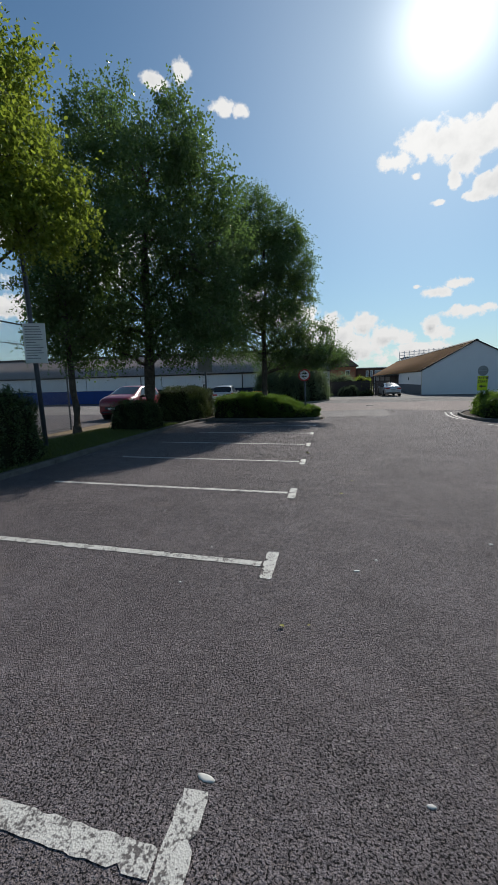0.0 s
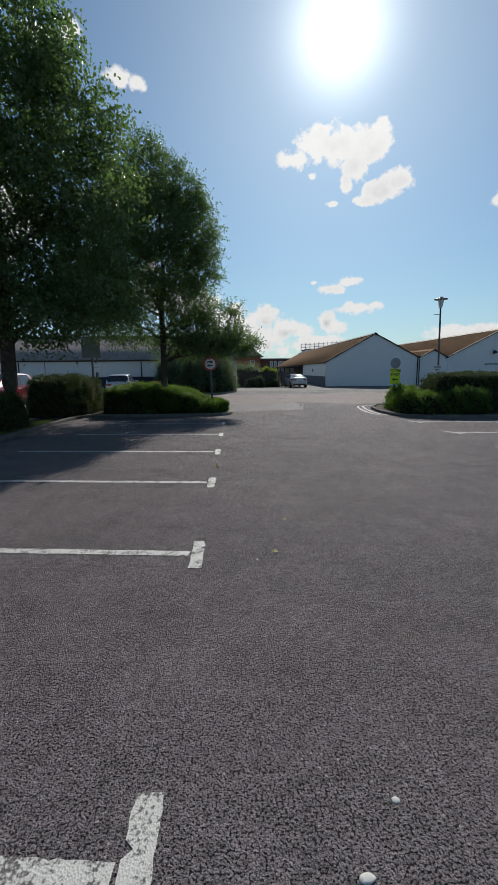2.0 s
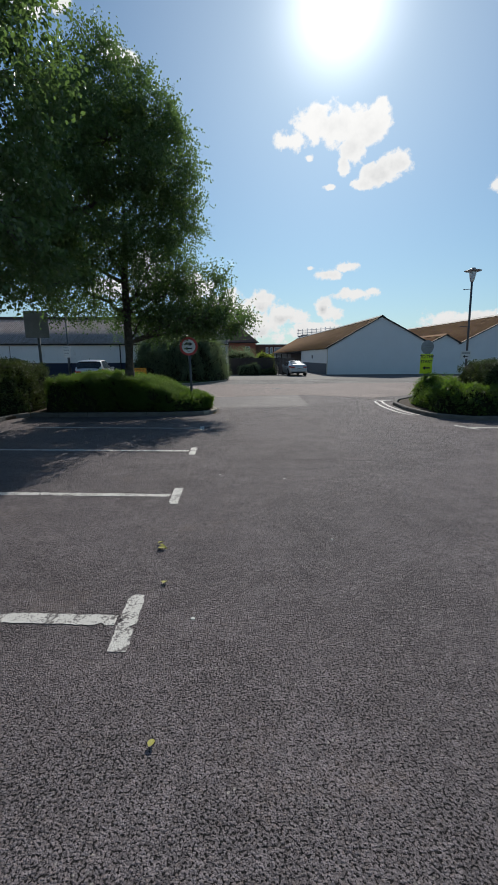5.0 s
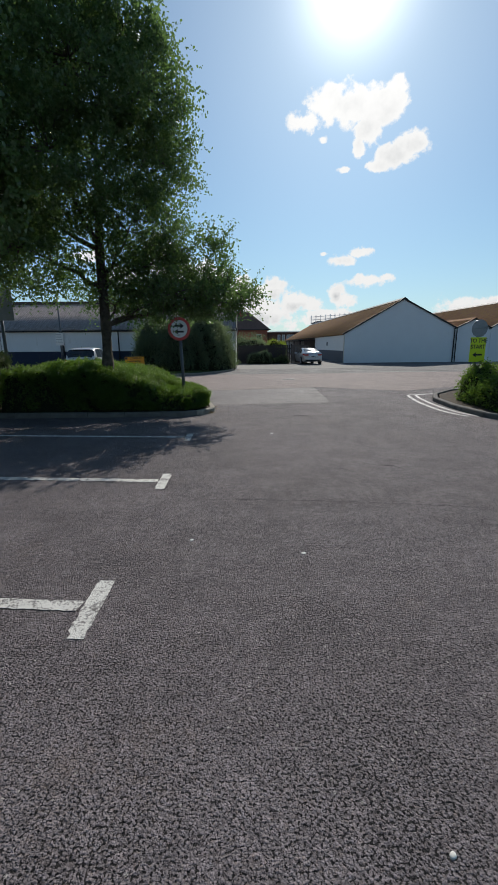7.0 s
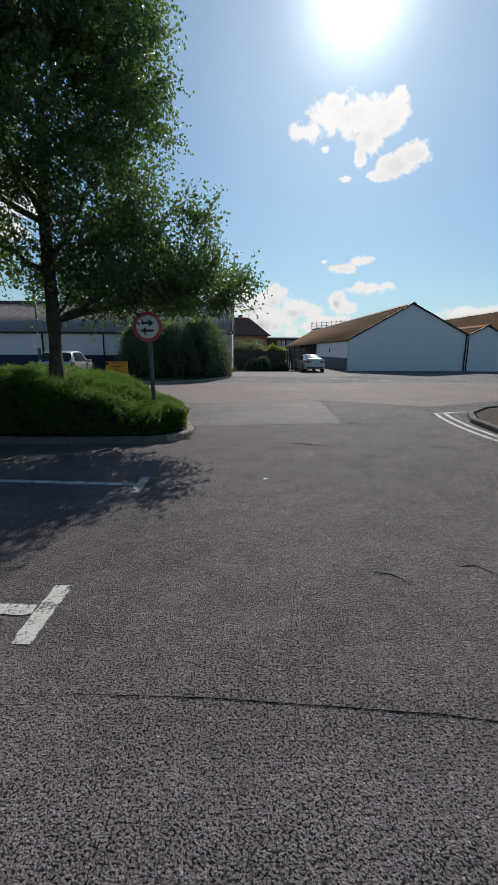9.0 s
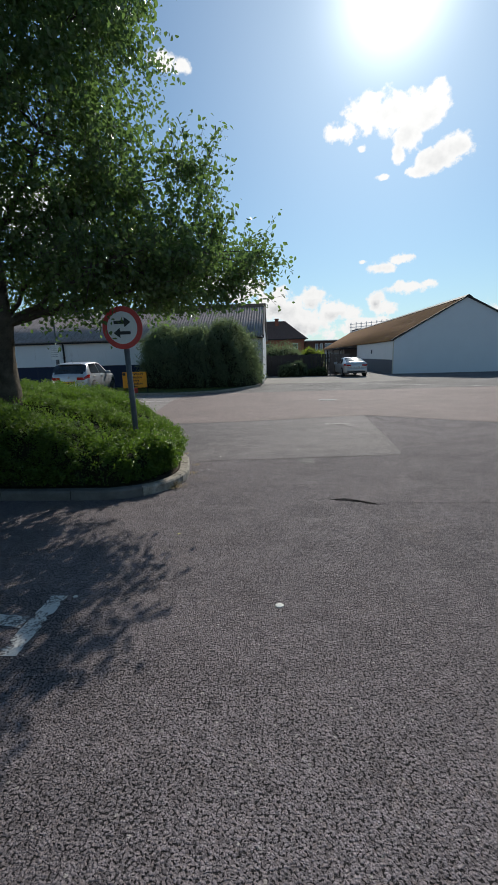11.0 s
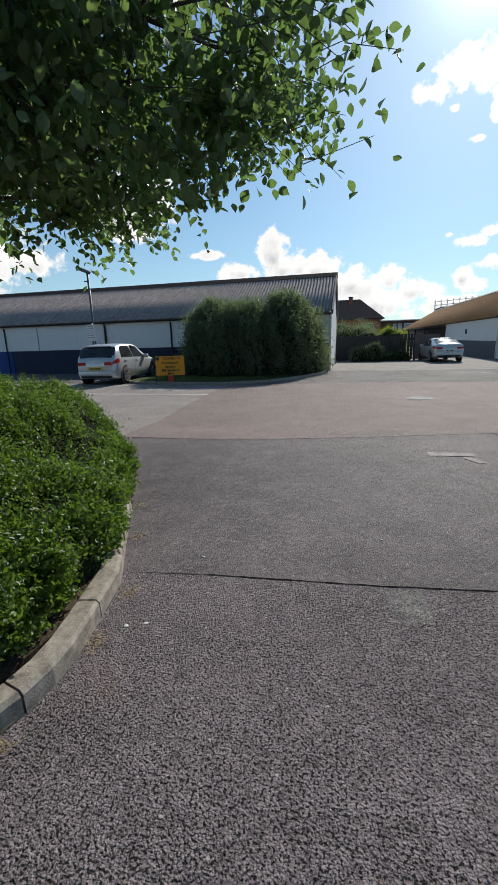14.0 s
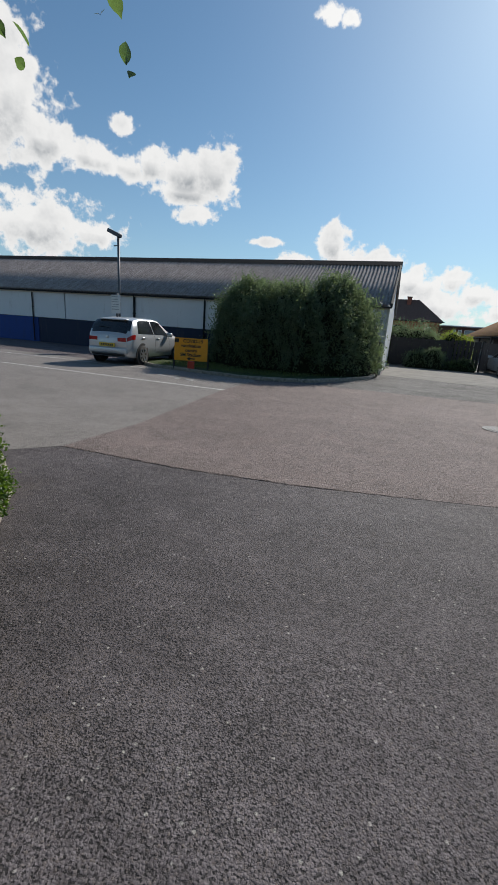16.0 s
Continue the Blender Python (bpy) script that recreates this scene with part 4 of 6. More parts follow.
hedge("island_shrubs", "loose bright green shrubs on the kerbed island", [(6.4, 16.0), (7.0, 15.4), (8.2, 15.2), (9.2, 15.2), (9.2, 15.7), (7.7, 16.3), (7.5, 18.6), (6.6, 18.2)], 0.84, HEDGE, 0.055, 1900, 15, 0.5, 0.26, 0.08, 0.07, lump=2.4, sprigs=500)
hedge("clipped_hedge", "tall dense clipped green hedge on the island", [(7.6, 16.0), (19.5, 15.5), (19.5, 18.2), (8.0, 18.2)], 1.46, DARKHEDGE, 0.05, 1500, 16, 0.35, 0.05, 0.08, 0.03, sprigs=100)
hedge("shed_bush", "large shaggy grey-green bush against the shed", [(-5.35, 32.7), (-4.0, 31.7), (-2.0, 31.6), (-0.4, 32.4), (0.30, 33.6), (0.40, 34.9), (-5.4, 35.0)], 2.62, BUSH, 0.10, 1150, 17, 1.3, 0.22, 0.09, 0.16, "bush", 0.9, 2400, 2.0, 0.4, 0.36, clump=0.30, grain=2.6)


def limb(bm, a, b, r0, r1, seed, seg=8, steps=5, sway=0.12):
    r = random.Random(seed)
    a, b = Vector(a), Vector(b)
    pts = [a.lerp(b, k / steps) + (Vector((r.uniform(-1, 1), r.uniform(-1, 1), r.uniform(-0.3, 0.6))) * sway * (b - a).length * 0.25 if 0 < k < steps else Vector()) for k in range(steps + 1)]
    last = None
    for k, p in enumerate(pts):
        d = (pts[min(k + 1, steps)] - pts[max(k - 1, 0)]).normalized()
        q = d.to_track_quat("Z", "Y")
        rad = r0 + (r1 - r0) * k / steps
        ring = [bm.verts.new(p + q @ Vector((rad * math.cos(2 * math.pi * j / seg), rad * math.sin(2 * math.pi * j / seg), 0))) for j in range(seg)]
        if last:
            for j in range(seg):
                bm.faces.new((last[j], last[(j + 1) % seg], ring[(j + 1) % seg], ring[j]))
        last = ring
    bm.faces.new(last)
    return pts


def tree(label, at, lean, trunk_r, lobes, leaf, size, clumps, per, seed, spread=0.30, fork=2.2, droop=0.7, fine=False):
    """A tree: a tapered trunk, a limb to each lobe of the crown, twigs to the clumps, and leaves set along short sprays.
    lobes: rows of centre x, y, z and radii, in metres from the foot."""
    r = np.random.default_rng(seed)
    ob = thing("tree", label, "tree", at)
    bm = bmesh.new()
    topz = max(l[2] for l in lobes)
    head = (lean[0], lean[1], topz * 0.9)
    tube(bm, (0, 0, -0.05), (lean[0] * 0.02, lean[1] * 0.02, 0.25), trunk_r * 1.45, trunk_r * 1.05, 12, False)
    pts = limb(bm, (0, 0, 0.2), head, trunk_r * 1.08, trunk_r * 0.25, seed, 12, 9, 0.025)
    part("trunk", bm, BARK, ob, smooth=True)
    limbs = []
    for k, (x, y, z, rx, ry, rz) in enumerate(lobes):
        f = min(max((z - rz * 0.8) / head[2], fork / head[2]), 0.92)
        a = pts[min(int(f * 9), 8)]
        bm = bmesh.new()
        limbs.append(limb(bm, a, (x, y, z + rz * 0.2), trunk_r * (0.55 - 0.3 * f) * min(1.0, rz / 0.9), 0.012, seed + k, 7, 6, 0.2))
        part("limb", bm, BARK, ob, smooth=True)
    vol = np.array([l[3] * l[4] * l[5] for l in lobes]) ** 0.75
    counts = np.maximum((clumps * vol / vol.sum()).astype(int), 3)
    centres, ways, tw = [], [], bmesh.new()
    for (x, y, z, rx, ry, rz), n, stem in zip(lobes, counts, limbs):
        v = r.normal(size=(n, 3))
        v /= np.linalg.norm(v, axis=1)[:, None]
        rad = r.uniform(0.2, 1.0, n) ** 0.5
        c = np.array([x, y, z]) + v * rad[:, None] * np.array([rx, ry, rz]) * (1 + 0.10 * r.normal(size=(n, 1)))
        centres.append(c)
        ways.append(v)
        for p in c[::3]:
            near = min(stem, key=lambda q: (q - Vector(p)).length)
            tube(tw, near, p, 0.012, 0.004, 4, False)
    tagged(part("twig_mass", tw, BARK, ob), kind="stuff")
    C, V = np.concatenate(centres), np.concatenate(ways)
    sprays = max(1, per // 9)
    ids = np.repeat(np.arange(len(C)), sprays)
    way = r.normal(size=(len(ids), 3)) + V[ids] * 0.8 + np.array([0, 0, 0.15])
    way[:, 2] += np.where((V[ids, 2] > 0.3) & (r.uniform(size=len(ids)) < 0.5), 2.4, 0.0)
    upright = way[:, 2] > 2.0
    way /= np.linalg.norm(way, axis=1)[:, None]
    start = C[ids] + r.normal(0, spread * 0.45, (len(ids), 3))
    length = r.uniform(0.25, 0.62, len(ids)) * spread / 0.30 * np.where(upright, 1.5, 1.0)
    j = np.tile(np.arange(9), len(ids))
    ids2 = np.repeat(np.arange(len(ids)), 9)
    f = (j + r.uniform(0, 0.8, len(j))) / 9
    L = start[ids2] + way[ids2] * (length[ids2] * f)[:, None]
    L[:, 2] -= 0.10 * f ** 2
    L += r.normal(0, size * 0.42, L.shape)
    # the boughs that hang over the path carry stems and finer leaves
    low = (L[:, 0] > 0.4) & (L[:, 2] < 4.6) if fine else np.zeros(len(L), bool)
    stray = low & (((L[:, 0] > 2.0) & ((L[:, 2] < 2.06) | (L[:, 1] > 2.1))) | ((L[:, 0] > 2.75) & (L[:, 1] > 0.6) & (L[:, 2] < 2.8)))
    piece("crown", leaves("crown", L[~low], size, leaf, seed + 5, droop, 0.68, 0.10), ob)
    if fine:
        piece("low_foliage", leaves("low_foliage", L[low & ~stray], size, leaf, seed + 6, droop, 0.66, 0.10, None, False, True), ob)
        s0, s1 = start, start + way * (0.75 * length)[:, None] - np.array([0, 0, 0.05])
        near = (s1[:, 0] > 0.6) & (s1[:, 2] < 4.4) & (s1[:, 2] > 2.15) & (s1[:, 1] < 2.0) & ~((np.maximum(s0[:, 0], s1[:, 0]) > 2.7) & (np.maximum(s0[:, 1], s1[:, 1]) > 0.55) & (np.minimum(s0[:, 2], s1[:, 2]) < 2.85))
        tagged(piece("spray_stem", stems("spray_stem", s0[near], s1[near], 0.0028, BARK), ob), kind="stuff")
    return ob


tree("tall leafy street tree with dark green crown", (-6.1, 13.5, 0.07), (0.2, 0.1), 0.21,
     [(-1.1, 0, 10.6, 1.3, 1.4, 1.3), (1.4, 0.1, 10.0, 1.0, 1.1, 1.2), (-2.1, 0.2, 8.7, 1.6, 1.7, 1.6), (0.3, 0.0, 8.6, 1.8, 1.9, 1.6), (2.4, 0.2, 8.4, 1.1, 1.3, 1.3), (-2.5, -0.2, 6.4, 1.8, 1.8, 1.4), (0.2, -0.4, 6.3, 2.1, 2.2, 1.5), (2.4, 0.2, 6.2, 1.4, 1.5, 1.4), (-2.6, 0, 4.3, 1.6, 1.6, 1.2), (0.1, 0.1, 4.1, 1.9, 1.9, 1.1), (2.3, 0.4, 4.0, 1.4, 1.5, 1.2), (-1.5, -0.6, 3.0, 1.3, 1.2, 0.7), (1.4, -0.5, 3.0, 1.2, 1.2, 0.7)], ALDER, 0.094, 1700, 72, 21, 0.30)
tree("broad street tree overhanging the junction, dark glossy leaves", (-2.5, 18.1, 0.07), (0.2, 0.0), 0.15,
     [(-0.4, 0.2, 9.0, 1.0, 1.2, 1.1), (0.9, 0.1, 8.0, 1.0, 1.2, 1.1), (-1.5, 0.2, 8.0, 1.3, 1.4, 1.3), (1.35, 0, 6.8, 0.95, 1.3, 1.2), (0.0, -0.7, 6.9, 1.5, 1.5, 1.3), (-1.9, 0.2, 6.3, 1.5, 1.6, 1.3), (1.5, 0.2, 5.5, 0.95, 1.3, 1.0), (-0.5, -0.9, 5.2, 1.6, 1.5, 1.2), (-2.4, -0.2, 4.8, 1.5, 1.7, 1.2)]
     + [(0.9, 0.1, 4.2, 1.1, 1.4, 0.9), (-1.5, -0.6, 3.5, 1.5, 1.5, 0.8), (2.15, 0.2, 3.65, 0.95, 0.7, 0.6), (3.0, 0.05, 2.72, 0.85, 0.6, 0.55), (2.75, 0.0, 2.48, 0.75, 0.5, 0.4), (1.9, -0.5, 2.58, 0.9, 0.6, 0.45), (3.1, 1.45, 3.0, 0.6, 0.5, 0.35), (2.25, 1.1, 2.5, 0.45, 0.4, 0.32), (2.25, 0.7, 2.50, 0.75, 0.45, 0.42), (1.6, 0.3, 2.6, 1.1, 0.9, 0.5), (0.5, 0.4, 2.8, 1.1, 1.0, 0.5)], ALDER, 0.064, 1900, 108, 22, 0.25, fine=True)
tree("young slim tree beside the fence", (-8.0, 11.6, 0.07), (-0.15, 0.1), 0.125,
     [(-0.3, 0, 4.9, 1.1, 1.2, 1.3), (-0.2, 0.1, 3.4, 1.2, 1.1, 0.9), (-0.5, 0.4, 6.6, 1.1, 1.2, 1.2)], ALDER, 0.085, 440, 63, 23, 0.30, 2.9)
tree("maple with sunlit yellow-green leaves beside the bays", (-6.75, 6.6, 0.07), (0.2, 0.3), 0.14,
     [(0.6, 0.3, 6.0, 1.4, 1.5, 1.2), (1.3, 0.6, 5.0, 1.0, 1.1, 0.6), (-0.8, 0, 6.8, 1.7, 1.8, 1.3), (0.3, 0.2, 7.8, 1.2, 1.3, 1.1), (-1.3, -0.3, 5.2, 1.4, 1.5, 0.7)], MAPLE, 0.085, 820, 72, 24, 0.28, 3.0)

# ---- cars ----


def car_paint(name, color, metal=0.4, rough=0.28):
    n = Nodes(name, rough, metal, 0.5)
    n.b.inputs["Coat Weight"].default_value = 0.35
    n.b.inputs["Coat Roughness"].default_value = 0.08
    dust = n.range(n.noise(6.0, 5.0), 0.4, 0.75, 0.0, 0.25)
    return n.done(n.mix(dust, color, tuple(0.8 * c + 0.03 for c in color)))


SILVER = car_paint("silver_car_paint", (0.52, 0.53, 0.54), 0.35)
PALE = car_paint("pale_silver_car_paint", (0.47, 0.48, 0.49), 0.3)
RED = car_paint("dark_red_car_paint", (0.21, 0.004, 0.014), 0.0, 0.32)
GLASS = plain("tinted_car_glass", (0.012, 0.014, 0.016), (0.03, 0.034, 0.038), 0.06, 2.0, 20.0, 0.0, 0, 0.7)
RUBBER = plain("black_rubber", (0.012, 0.012, 0.012), (0.03, 0.03, 0.03), 0.85, 9.0, 60.0, 0.3)
ALLOY = plain("alloy_wheel", (0.40, 0.41, 0.42), (0.55, 0.56, 0.57), 0.35, 9.0, 60.0, 0.0, 0.8)
TAIL = plain("red_lamp_plastic", (0.30, 0.008, 0.008), (0.45, 0.02, 0.015), 0.15, 9.0, 60.0, 0.0)
LENS = plain("clear_lamp_plastic", (0.55, 0.57, 0.6), (0.75, 0.77, 0.8), 0.1, 9.0, 60.0, 0.0)
PLATE_Y = plain("yellow_plate", (0.60, 0.42, 0.02), (0.70, 0.50, 0.04), 0.4)
PLATE_W = plain("white_plate", (0.66, 0.66, 0.64), (0.76, 0.76, 0.74), 0.4)
PLASTIC = plain("black_plastic", (0.014, 0.014, 0.015), (0.032, 0.032, 0.033), 0.55)


# half-profiles along a car from tail to nose: rows of x, sill, waist width, belt height, roof-edge width, roof-edge height
HATCH = [(-2.10, 0.34, 0.66, 0.78, 0.58, 0.80), (-2.07, 0.27, 0.76, 0.88, 0.68, 0.90), (-1.98, 0.24, 0.83, 0.93, 0.75, 0.98), (-1.80, 0.22, 0.87, 0.96, 0.74, 1.24), (-1.66, 0.21, 0.88, 0.96, 0.69, 1.36), (-1.20, 0.20, 0.89, 0.95, 0.65, 1.42), (-0.30, 0.20, 0.89, 0.93, 0.65, 1.43), (0.20, 0.20, 0.89, 0.92, 0.63, 1.38), (1.05, 0.20, 0.88, 0.90, 0.70, 0.97), (1.60, 0.21, 0.86, 0.84, 0.70, 0.88), (1.95, 0.24, 0.77, 0.68, 0.64, 0.72), (2.10, 0.32, 0.60, 0.50, 0.52, 0.53)]
COUPE = [(-2.20, 0.38, 0.66, 0.80, 0.56, 0.84), (-2.17, 0.30, 0.76, 0.92, 0.66, 0.95), (-2.05, 0.26, 0.82, 0.93, 0.68, 0.99), (-1.60, 0.22, 0.86, 0.92, 0.64, 1.10), (-1.00, 0.20, 0.88, 0.90, 0.60, 1.27), (-0.40, 0.20, 0.88, 0.88, 0.60, 1.31), (0.10, 0.20, 0.88, 0.87, 0.60, 1.28), (1.00, 0.20, 0.87, 0.84, 0.68, 0.90), (1.70, 0.21, 0.85, 0.76, 0.70, 0.80), (2.05, 0.24, 0.76, 0.62, 0.64, 0.66), (2.20, 0.32, 0.58, 0.48, 0.50, 0.51)]
CROSSOVER = [(-2.05, 0.40, 0.68, 0.90, 0.60, 0.94), (-2.02, 0.32, 0.78, 1.04, 0.68, 1.10), (-1.92, 0.28, 0.84, 1.08, 0.68, 1.28), (-1.70, 0.26, 0.87, 1.10, 0.64, 1.52), (-1.30, 0.25, 0.88, 1.10, 0.63, 1.58), (-0.30, 0.25, 0.88, 1.08, 0.64, 1.60), (0.20, 0.25, 0.88, 1.06, 0.63, 1.56), (1.15, 0.25, 0.87, 1.08, 0.72, 1.17), (1.62, 0.26, 0.86, 1.04, 0.74, 1.10), (1.94, 0.28, 0.81, 0.94, 0.70, 1.00), (2.05, 0.34, 0.70, 0.78, 0.60, 0.83)]

HATCH = [(x * 0.95, a, w * 0.93, b, e * 0.93, z) for x, a, w, b, e, z in HATCH]
COUPE = [tuple(v * 0.93 for v in row) for row in COUPE]


class Shell:
    """The skin of a car: places on it by x and by a fraction from the sill (0) over the belt (1) and the roof edge (2) to the crown (3)."""

    def __init__(self, rows):
        r = np.array(rows)
        x = np.linspace(r[0, 0], r[-1, 0], 85)
        cols = []
        for k in range(1, 6):
            c = np.interp(x, r[:, 0], r[:, k])
            pad = np.concatenate([c[:1], c[:1], c, c[-1:], c[-1:]])
            c = (pad[:-4] + 2 * pad[1:-3] + 3 * pad[2:-2] + 2 * pad[3:-1] + pad[4:]) / 9
            cols.append(c)
        self.x, self.cols = x, cols

    def at(self, x, v, side=1, out=0.0):
        sill, waist, belt, edge_w, edge_z = (float(np.interp(x, self.x, c)) for c in self.cols)
        mid = sill + 0.5 * (belt - sill)
        keys = [(0.0, waist * 0.86, sill), (0.12, waist * 0.965, sill + 0.05), (0.5, waist, mid), (0.8, waist * 0.99, mid + 0.32 * (belt - sill)), (1.0, waist * 0.955, belt), (2.0, edge_w, edge_z), (2.25, edge_w * 0.93, edge_z + 0.028), (2.6, edge_w * 0.6, edge_z + 0.052), (3.0, 0.0, edge_z + 0.060)]
        vs = [k[0] for k in keys]
        y, z = float(np.interp(v, vs, [k[1] for k in keys])), float(np.interp(v, vs, [k[2] for k in keys]))
        return Vector((x, side * (y + (out if v < 2.3 else 0)), z + (out if v > 1.4 else 0)))

    def body(self, bm):
        vs = (0.0, 0.12, 0.5, 0.8, 1.0, 1.5, 2.0, 2.25, 2.6, 3.0)
        rows = []
        for x in self.x:
            half = [self.at(x, v) for v in vs]
            rows.append([(0.0 + x, 0.0, half[0].z)] + half + [Vector((p.x, -p.y, p.z)) for p in half[-2::-1]])
        loft(bm, rows)

    def patch(self, bm, xs, vs, side=1, out=0.007, n=8):
        """A thin panel on the skin between two stations, each given as (x at the lower edge, x at the upper edge)."""
        grid = []
        for i in range(n + 1):
            row = []
            for j in range(5):
                g = j / 4
                x0, x1 = xs[0][0] + (xs[0][1] - xs[0][0]) * g, xs[1][0] + (xs[1][1] - xs[1][0]) * g
                row.append(bm.verts.new(self.at(x0 + (x1 - x0) * i / n, vs[0] + (vs[1] - vs[0]) * g, side, out)))
            grid.append(row)
        for a, b in zip(grid, grid[1:]):
            for k in range(4):
                bm.faces.new((a[k], b[k], b[k + 1], a[k + 1]))

    def screen(self, bm, x0, x1, reach=1.0, out=0.008, n=8):
        """A windscreen across the car between two stations."""
        grid = []
        for i in range(n + 1):
            x = x0 + (x1 - x0) * i / n
            right = [self.at(x, v, 1, 0.0) for v in (3.0, 2.6, 2.25, 2.0)]
            row = [Vector((p.x, -p.y * reach, p.z)) for p in right[:0:-1]] + [Vector((p.x, p.y * reach, p.z)) for p in right]
            d = 1 if x1 > x0 else -1
            grid.append([bm.verts.new(p + Vector((out * d * 0.6, 0, out))) for p in row])
        for a, b in zip(grid, grid[1:]):
            for k in range(len(a) - 1):
                bm.faces.new((a[k], b[k], b[k + 1], a[k + 1]))


def loft(bm, sections):
    """Skin over cross-sections of one number of points; ends closed."""
    rows = [[bm.verts.new(p) for p in s] for s in sections]
    n = len(rows[0])
    for a, b in zip(rows, rows[1:]):
        for k in range(n):
            bm.faces.new((a[k], a[(k + 1) % n], b[(k + 1) % n], b[k]))
    bm.faces.new(rows[0][::-1])
    bm.faces.new(rows[-1])
    bmesh.ops.recalc_face_normals(bm, faces=bm.faces)


def panel(name, bm, material, parent, label="", smooth=True):
    bmesh.ops.recalc_face_normals(bm, faces=bm.faces)
    return part(name, bm, material, parent, label, smooth)


def car(label, at, rz, paint, rows, plate, glass, wheel, axles, dark_sill=False):
    """glass: x of the rear screen's foot and head, of the side glass' rear and front ends (at the belt and at the roof edge), and of the windscreen's head and foot."""
    ob = thing("car", label, "car", at, rz)
    sh = Shell(rows)
    tail, nose = rows[0][0], rows[-1][0]
    W = max(r[2] for r in rows)
    belt = rows[5][3]
    bm = bmesh.new()
    sh.body(bm)
    part("body", bm, paint, ob, smooth=True)
    r0, r1, s0, s1, f1, f0 = glass
    bm = bmesh.new()
    sh.screen(bm, r0, r1)
    panel("rear_window", bm, GLASS, ob, "dark tinted rear window")
    bm = bmesh.new()
    sh.screen(bm, f1, f0, 0.96)
    panel("windscreen", bm, GLASS, ob, "dark windscreen")
    split = s0[0] + (s1[0] - s0[0]) * 0.46
    for side in (-1, 1):
        for a, b in (((s0[0], s0[1]), (split - 0.03, split - 0.10)), ((split + 0.03, split - 0.04), (s1[0], s1[1]))):
            bm = bmesh.new()
            sh.patch(bm, (a, b), (1.06, 1.93), side)
            panel("side_window", bm, GLASS, ob, "dark tinted side glass")
        for x in (split + 0.02, s1[0] - 0.12):
            bm = bmesh.new()
            sh.patch(bm, ((x, x), (x + 0.012, x + 0.012)), (0.10, 1.02), side, 0.004, 1)
            panel("door_gap", bm, PLASTIC, ob)
        for x in (s0[0] + 0.28, split + 0.25):
            bm = bmesh.new()
            p = sh.at(x, 0.86, side)
            box(bm, -0.10, 0.10, -0.022, 0.022, -0.018, 0.018, pose(p.x, p.y + side * 0.012, p.z))
            bevelled(bm, 0.012)
            panel("door_handle", bm, paint, ob)
        bm = bmesh.new()
        box(bm, -0.09, 0.09, -0.10, 0.10, -0.07, 0.07)
        bevelled(bm, 0.04)
        p = sh.at(s1[0] - 0.25, 1.05, side)
        bmesh.ops.transform(bm, matrix=pose(p.x, p.y + side * 0.11, p.z + 0.04), verts=bm.verts)
        part("door_mirror", bm, paint if not dark_sill else PLASTIC, ob, smooth=True)
        bm = bmesh.new()
        sh.patch(bm, ((axles[0] + wheel + 0.08,) * 2, (axles[1] - wheel - 0.08,) * 2), (0.0, 0.10 if not dark_sill else 0.28), side, 0.006)
        panel("sill", bm, PLASTIC, ob)
        # tail lamp wrapping round the corner
        bm = bmesh.new()
        sh.patch(bm, ((tail + 0.012, tail + 0.03), (tail + 0.30, tail + 0.36)), (0.78, 0.985), side, 0.010, 10)
        lo = sh.at(tail + 0.012, 0.78, side), sh.at(tail + 0.03, 0.98, side)
        back = [bm.verts.new(Vector((tail - 0.008, y * f, z))) for y, z, f in ((lo[0].y, lo[0].z, 1.0), (lo[0].y, lo[0].z, 0.55), (lo[1].y, lo[1].z, 0.55), (lo[1].y, lo[1].z, 1.0))]
        bm.faces.new(back)
        panel("tail_lamp", bm, TAIL, ob, "red tail lamp", False)
        bm = bmesh.new()
        sh.patch(bm, ((nose - 0.40, nose - 0.46), (nose - 0.05, nose - 0.10)), (0.72, 0.99), side, 0.009, 8)
        panel("headlamp", bm, LENS, ob, "clear headlamp")
        bm = bmesh.new()
        lathe(bm, [(0.10, -0.02), (0.10, 0.01), (0.07, 0.03), (0.02, 0.035)], 16, pose(nose - 0.10, side * W * 0.70, 0.60 if dark_sill else 0.52, 0, 80, side * 18))
        part("lamp", bm, LENS, ob, smooth=True)
    # bumpers, plates, badge and grille
    low = rows[0][1]
    for x0, x1, name in ((tail - 0.025, tail + 0.28, "rear_bumper"), (nose - 0.30, nose + 0.025, "front_bumper")):
        bm = bmesh.new()
        box(bm, x0, x1, -W * 0.74, W * 0.74, low - 0.07, low + 0.05)
        bevelled(bm, 0.06, 3)
        part(name, bm, PLASTIC, ob, smooth=True)
    bm = bmesh.new()
    box(bm, tail - 0.04, tail + 0.34, -W * 0.83, W * 0.83, low + 0.0, low + 0.20)
    bevelled(bm, 0.05, 3)
    part("bumper_strip", bm, paint, ob, smooth=True)
    bm = bmesh.new()
    box(bm, tail - 0.056, tail - 0.02, -0.27, 0.27, low + 0.215, low + 0.325)
    number = part("number_plate", bm, plate, ob, "plain number plate")
    for k in range(7):
        bm = bmesh.new()
        box(bm, tail - 0.06, tail - 0.057, -0.22 + k * 0.063, -0.18 + k * 0.063, low + 0.24, low + 0.30)
        part("plate_bar", bm, PLASTIC, number)
    bm = bmesh.new()
    lathe(bm, [(0.055, 0), (0.055, 0.012), (0.03, 0.018)], 16, pose(tail + 0.002, 0, belt - 0.10, 0, -90, 0))
    part("badge", bm, ALLOY, ob)
    bm = bmesh.new()
